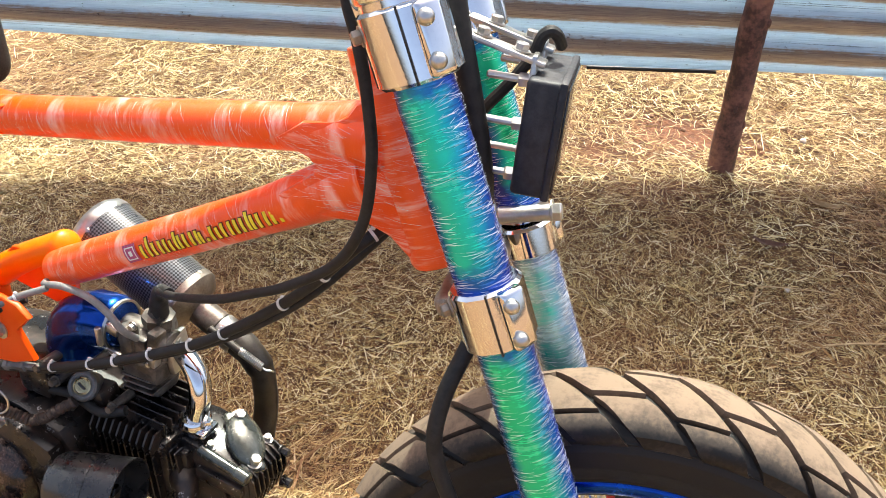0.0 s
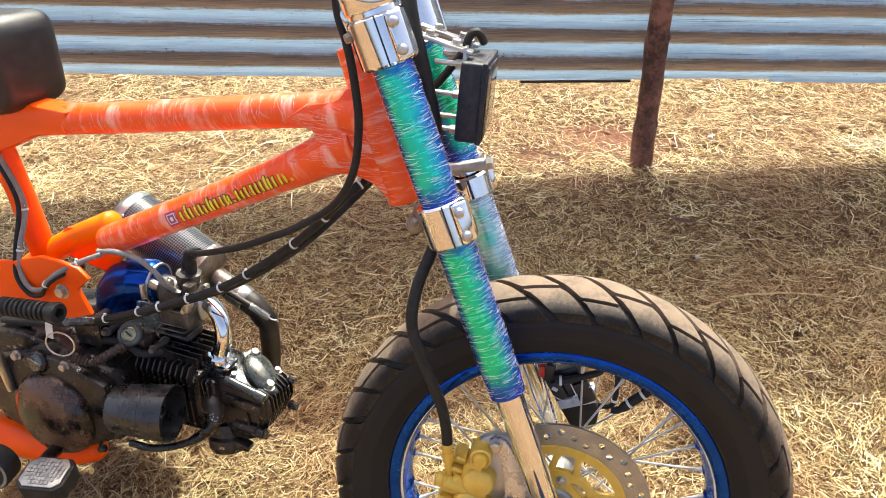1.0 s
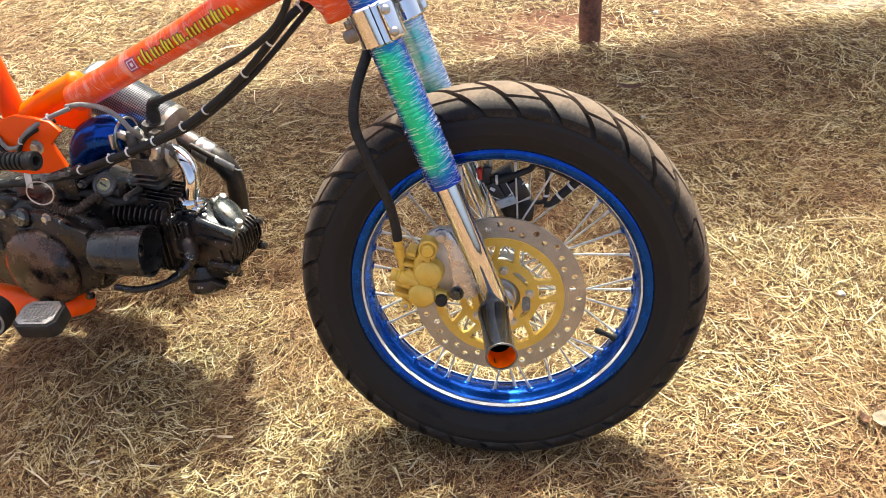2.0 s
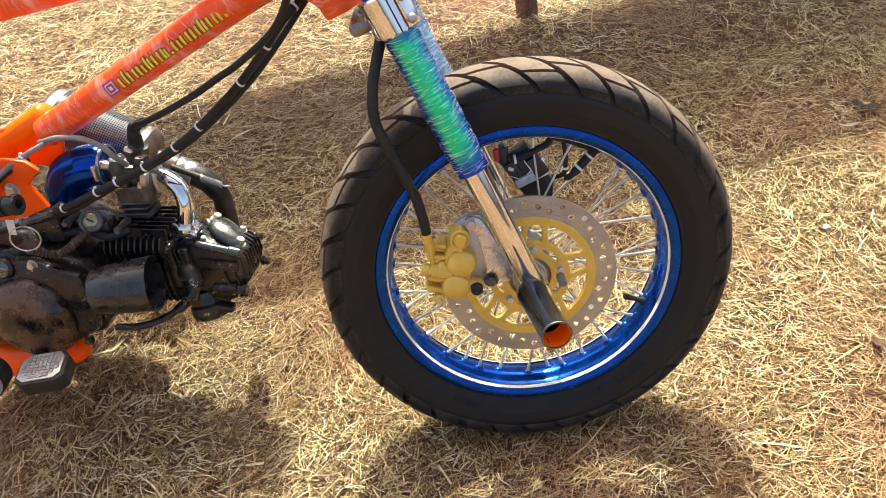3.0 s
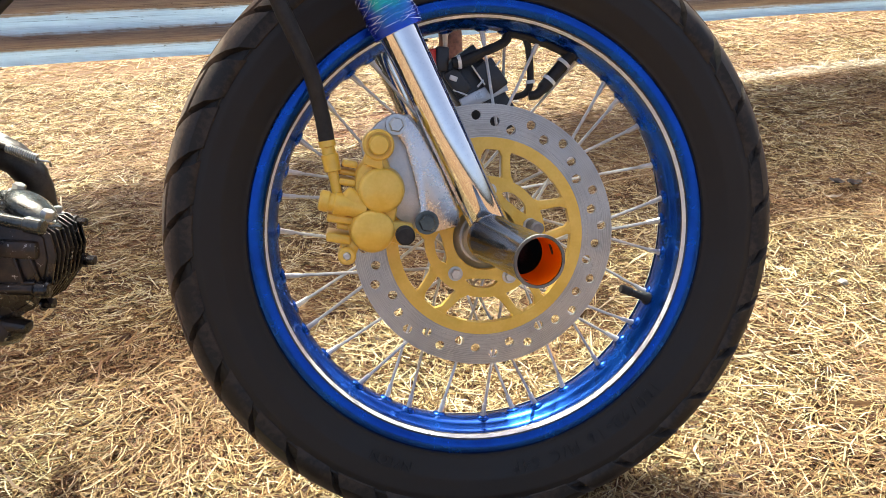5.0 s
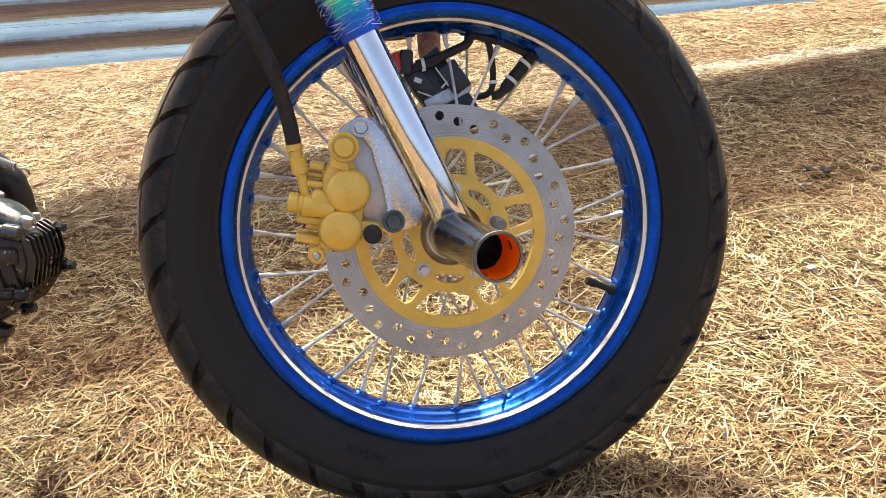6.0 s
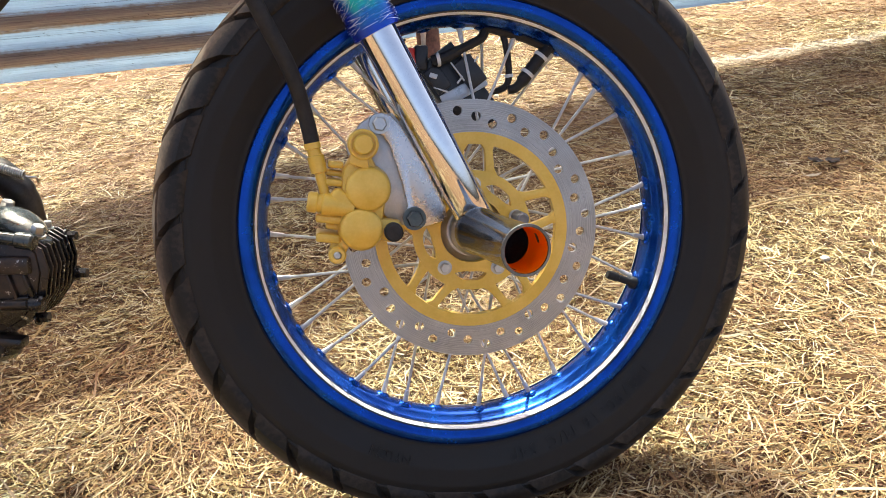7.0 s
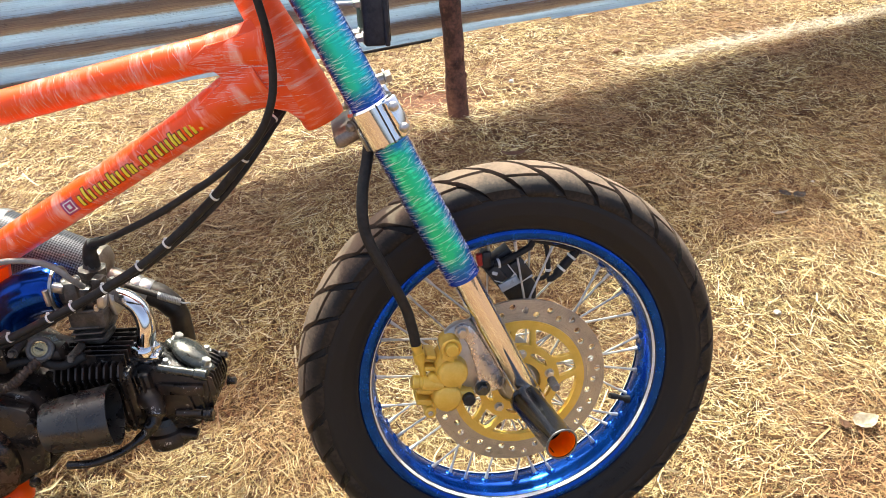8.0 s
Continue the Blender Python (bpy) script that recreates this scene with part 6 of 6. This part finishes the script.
# -- cables --
def cable(name, pts, r, material, label, ties=(), tie_r=None):
    bm = B()
    line = catmull(pts, 7)
    tube(bm, line, r, 14)
    ob = chassis(name, bm, material, label)
    for t in ties:
        k = int(t * (len(line) - 2))
        q, dd = line[k], line[k + 1] - line[k]
        b = B()
        rr = tie_r or r
        lathe(b, [(rr + 0.0001, -0.0013), (rr + 0.0011, -0.0013), (rr + 0.0011, 0.0013), (rr + 0.0001, 0.0013)], q, dd, 18, True)
        block(b, (0.004, 0.003, 0.004), Matrix.Translation(q + Vector((0, 0, rr + 0.0012))), 0.0005)
        part("cable_tie", b, TIE, ob, "white cable tie")
    return ob


cable("throttle_cable", [(-0.262, -0.052, 0.640), (-0.259, -0.052, 0.592), (-0.248, -0.055, 0.560), (-0.240, -0.056, 0.520), (-0.237, -0.056, 0.474), (-0.246, -0.055, 0.420), (-0.276, -0.050, 0.373), (-0.330, -0.046, 0.334), (-0.368, -0.040, 0.313), (-0.416, -0.030, 0.287), (-0.474, -0.010, 0.259), (-0.513, 0.005, 0.242), (-0.540, 0.016, 0.232), (-0.549, 0.021, 0.216), (-0.551, 0.022, 0.195)], 0.0046, RUBBER, "black rubber throttle cable")
cable("loom_cable", [(-0.215, 0.036, 0.440), (-0.238, 0.020, 0.408), (-0.2701, -0.022, 0.3783), (-0.3124, -0.029, 0.3325), (-0.362, -0.025, 0.2872), (-0.430, -0.025, 0.2358), (-0.4772, -0.029, 0.2076), (-0.5391, -0.039, 0.1801), (-0.580, -0.048, 0.165), (-0.648, -0.050, 0.138), (-0.735, -0.054, 0.112), (-0.85, -0.05, 0.09)], 0.0054, RUBBER, "bundle of black cables held by white ties",
      (0.165, 0.255, 0.345, 0.455, 0.535, 0.61, 0.69, 0.76, 0.83))
bm = B()
lathe(bm, [(0, 0), (0.0046, 0), (0.0046, 0.018), (0.0066, 0.019), (0.0066, 0.027), (0.0050, 0.028), (0.0050, 0.046), (0.0068, 0.047), (0.0068, 0.053), (0.0040, 0.055), (0, 0.055)], (-0.668, -0.054, 0.133), (-1, -0.03, -0.26), 6)
chassis("cable_adjuster", bm, DULLGREY, "grey metal cable adjuster")
cable("clutch_cable", [(-0.225, 0.036, 0.430), (-0.245, 0.022, 0.398), (-0.3113, -0.016, 0.3224), (-0.373, -0.021, 0.269), (-0.4551, -0.020, 0.2125), (-0.540, -0.038, 0.176), (-0.640, -0.044, 0.132), (-0.70, -0.05, 0.118)], 0.0042, RUBBER, "thin black cable in the bundle")
cable("breather_hose", [(-0.664, -0.022, 0.230), (-0.656, -0.030, 0.233), (-0.630, -0.030, 0.238), (-0.594, -0.030, 0.235), (-0.569, -0.030, 0.222), (-0.555, -0.028, 0.204), (-0.551, -0.014, 0.186)], 0.0040, GREYTUBE, "thin grey breather hose")
cable("wiring_hose", [(-0.650, -0.034, 0.232), (-0.676, -0.048, 0.222), (-0.702, -0.064, 0.208), (-0.722, -0.067, 0.192), (-0.736, -0.067, 0.176), (-0.760, -0.066, 0.172), (-0.776, -0.062, 0.192), (-0.780, -0.050, 0.228), (-0.782, -0.026, 0.275), (-0.795, -0.024, 0.320), (-0.830, -0.024, 0.380)], 0.0037, GREYTUBE, "grey hose tied to the seat tube", (0.12, 0.36, 0.7, 0.82))
cable("wiring_loom", [(-0.676, -0.042, 0.214), (-0.706, -0.064, 0.200), (-0.728, -0.067, 0.182), (-0.740, -0.068, 0.166), (-0.764, -0.067, 0.163), (-0.786, -0.062, 0.186), (-0.790, -0.048, 0.226), (-0.794, -0.026, 0.275), (-0.806, -0.024, 0.320), (-0.840, -0.024, 0.380)], 0.0034, RUBBER, "black wiring loom along the seat tube")


# ---- small things on the ground ----
def pebble(x, y, r, material, seed, label, flat=0.7):
    g = random.Random(seed)
    bm = B()
    bmesh.ops.create_icosphere(bm, subdivisions=2, radius=r)
    for v in bm.verts:
        v.co *= 0.8 + 0.4 * noise.noise(v.co * (1.2 / r) + Vector((seed, 0, 0)))
        v.co.z *= flat
    ob = new("pebble", to_mesh("pebble", bm, material, 70))
    ob.matrix_world = pose(x, y, 0.012 + r * 0.3, 0, 0, g.uniform(0, 360))
    tagged(ob, label, "stone", "stones in the straw")


CHALK = worn("pale_stone", (0.50, 0.44, 0.36), (0.66, 0.60, 0.52), 120, (0.7, 0.9), 0, 0.4)
CLAY = worn("brown_stone", (0.16, 0.075, 0.04), (0.26, 0.13, 0.07), 120, (0.7, 0.9), 0, 0.4)
pebble(0.394, 1.519, 0.010, CHALK, 1, "small pale stone lying in the straw")
pebble(0.787, 1.640, 0.015, CLAY, 2, "dark brown stone lying in the straw")
pebble(0.618, 0.318, 0.009, CHALK, 3, "small pale stone lying in the straw")
pebble(0.10, 1.50, 0.009, CLAY, 4, "red clod beside the fence post")
pebble(0.02, 1.55, 0.008, CLAY, 5, "red clod beside the fence post")
pebble(0.28, 1.46, 0.011, CLAY, 6, "red clod beside the fence post")
pebble(0.243, 0.071, 0.007, CLAY, 9, "small brown stone in the straw beside the tyre")
pebble(0.52, 1.20, 0.008, CLAY, 7, "small brown stone lying in the straw")
pebble(-0.55, 0.95, 0.008, CLAY, 8, "small brown stone lying in the straw")


g = random.Random(21)
for k in range(10):
    pebble(g.gauss(0.08, 0.10), g.gauss(1.51, 0.06), g.uniform(0.003, 0.007), CLAY, 30 + k, "red clod of dug soil beside the post", 0.5)


def dry_leaf(x, y, size, turn, material, label, wide=0.30):
    """A curled dead leaf with a raised rib."""
    bm = B()
    rows = []
    for i in range(9):
        t = i / 8
        w = size * wide * math.sin(math.pi * (0.08 + 0.88 * t)) ** 0.8
        rows.append([bm.verts.new((size * (t - 0.5), w * k, 0.010 + abs(k) * w * 0.5 + 0.18 * size * (t - 0.5) ** 2 * 4 + 0.0015 * math.sin(9 * t + 3 * k))) for k in (-1, -0.5, 0, 0.5, 1)])
    for a, b in zip(rows, rows[1:]):
        for k in range(4):
            bm.faces.new((a[k], a[k + 1], b[k + 1], b[k]))
    bmesh.ops.solidify(bm, geom=bm.faces[:], thickness=0.0006)
    ob = new("dry_leaf", to_mesh("dry_leaf", bm, material, 60))
    ob.matrix_world = pose(x, y, 0.008, 4, 6, turn)
    tagged(ob, label, "leaf", "dead leaves in the straw")


LEAF = worn("dead_leaf", (0.34, 0.22, 0.10), (0.55, 0.40, 0.22), 60, (0.5, 0.7), 0, 0.3)
PALELEAF = worn("pale_leaf", (0.52, 0.43, 0.30), (0.74, 0.67, 0.54), 60, (0.5, 0.7), 0, 0.3)
BARK = worn("reddish_bark", (0.15, 0.075, 0.05), (0.30, 0.16, 0.11), 60, (0.6, 0.8), 0, 0.3)
DARKLEAF = worn("dark_leaf", (0.06, 0.05, 0.045), (0.14, 0.11, 0.09), 60, (0.4, 0.6), 0, 0.3)
dry_leaf(0.607, 0.024, 0.052, 12, PALELEAF, "curled pale dead leaf on the straw")
dry_leaf(0.575, 0.026, 0.026, 100, CLAY, "curled brown scrap of leaf on the straw")
dry_leaf(0.874, 0.681, 0.040, 20, DARKLEAF, "dark dead leaf in the straw")
dry_leaf(0.850, 0.700, 0.030, -40, DARKLEAF, "dark dead leaf in the straw")
dry_leaf(0.279, 1.065, 0.075, 3, BARK, "brown strip of bark on the straw", 0.12)
dry_leaf(0.404, 1.238, 0.082, -10, LEAF, "dull tan husk lying in the straw", 0.11)
dry_leaf(0.795, 0.628, 0.045, 8, PALELEAF, "pale torn husk beside the dark leaf", 0.10)


def twig(points, r, label):
    bm = B()
    tube(bm, catmull(points, 5), [r * (1 - 0.5 * k / (5 * (len(points) - 1))) for k in range(5 * (len(points) - 1) + 1)], 7)
    tagged(new("twig", to_mesh("twig", bm, LEAF)), label, "twig", "twigs in the straw")


twig([(0.36, 0.78, 0.024), (0.44, 0.80, 0.028), (0.54, 0.815, 0.026), (0.64, 0.80, 0.022)], 0.0022, "thin bent yellow twig on the straw")
twig([(0.234, 0.854, 0.026), (0.243, 0.895, 0.030), (0.252, 0.908, 0.030), (0.313, 0.919, 0.030), (0.393, 0.927, 0.026)], 0.0019, "thin pale twig with a bent end on the straw")
pebble(0.307, 0.931, 0.007, CHALK, 11, "small pale stone lying in the straw")
pebble(0.947, 0.738, 0.006, CHALK, 12, "tiny pale stone lying in the straw")
twig([(0.60, 0.52, 0.022), (0.70, 0.53, 0.026), (0.82, 0.52, 0.020)], 0.0022, "thin straight twig on the straw")
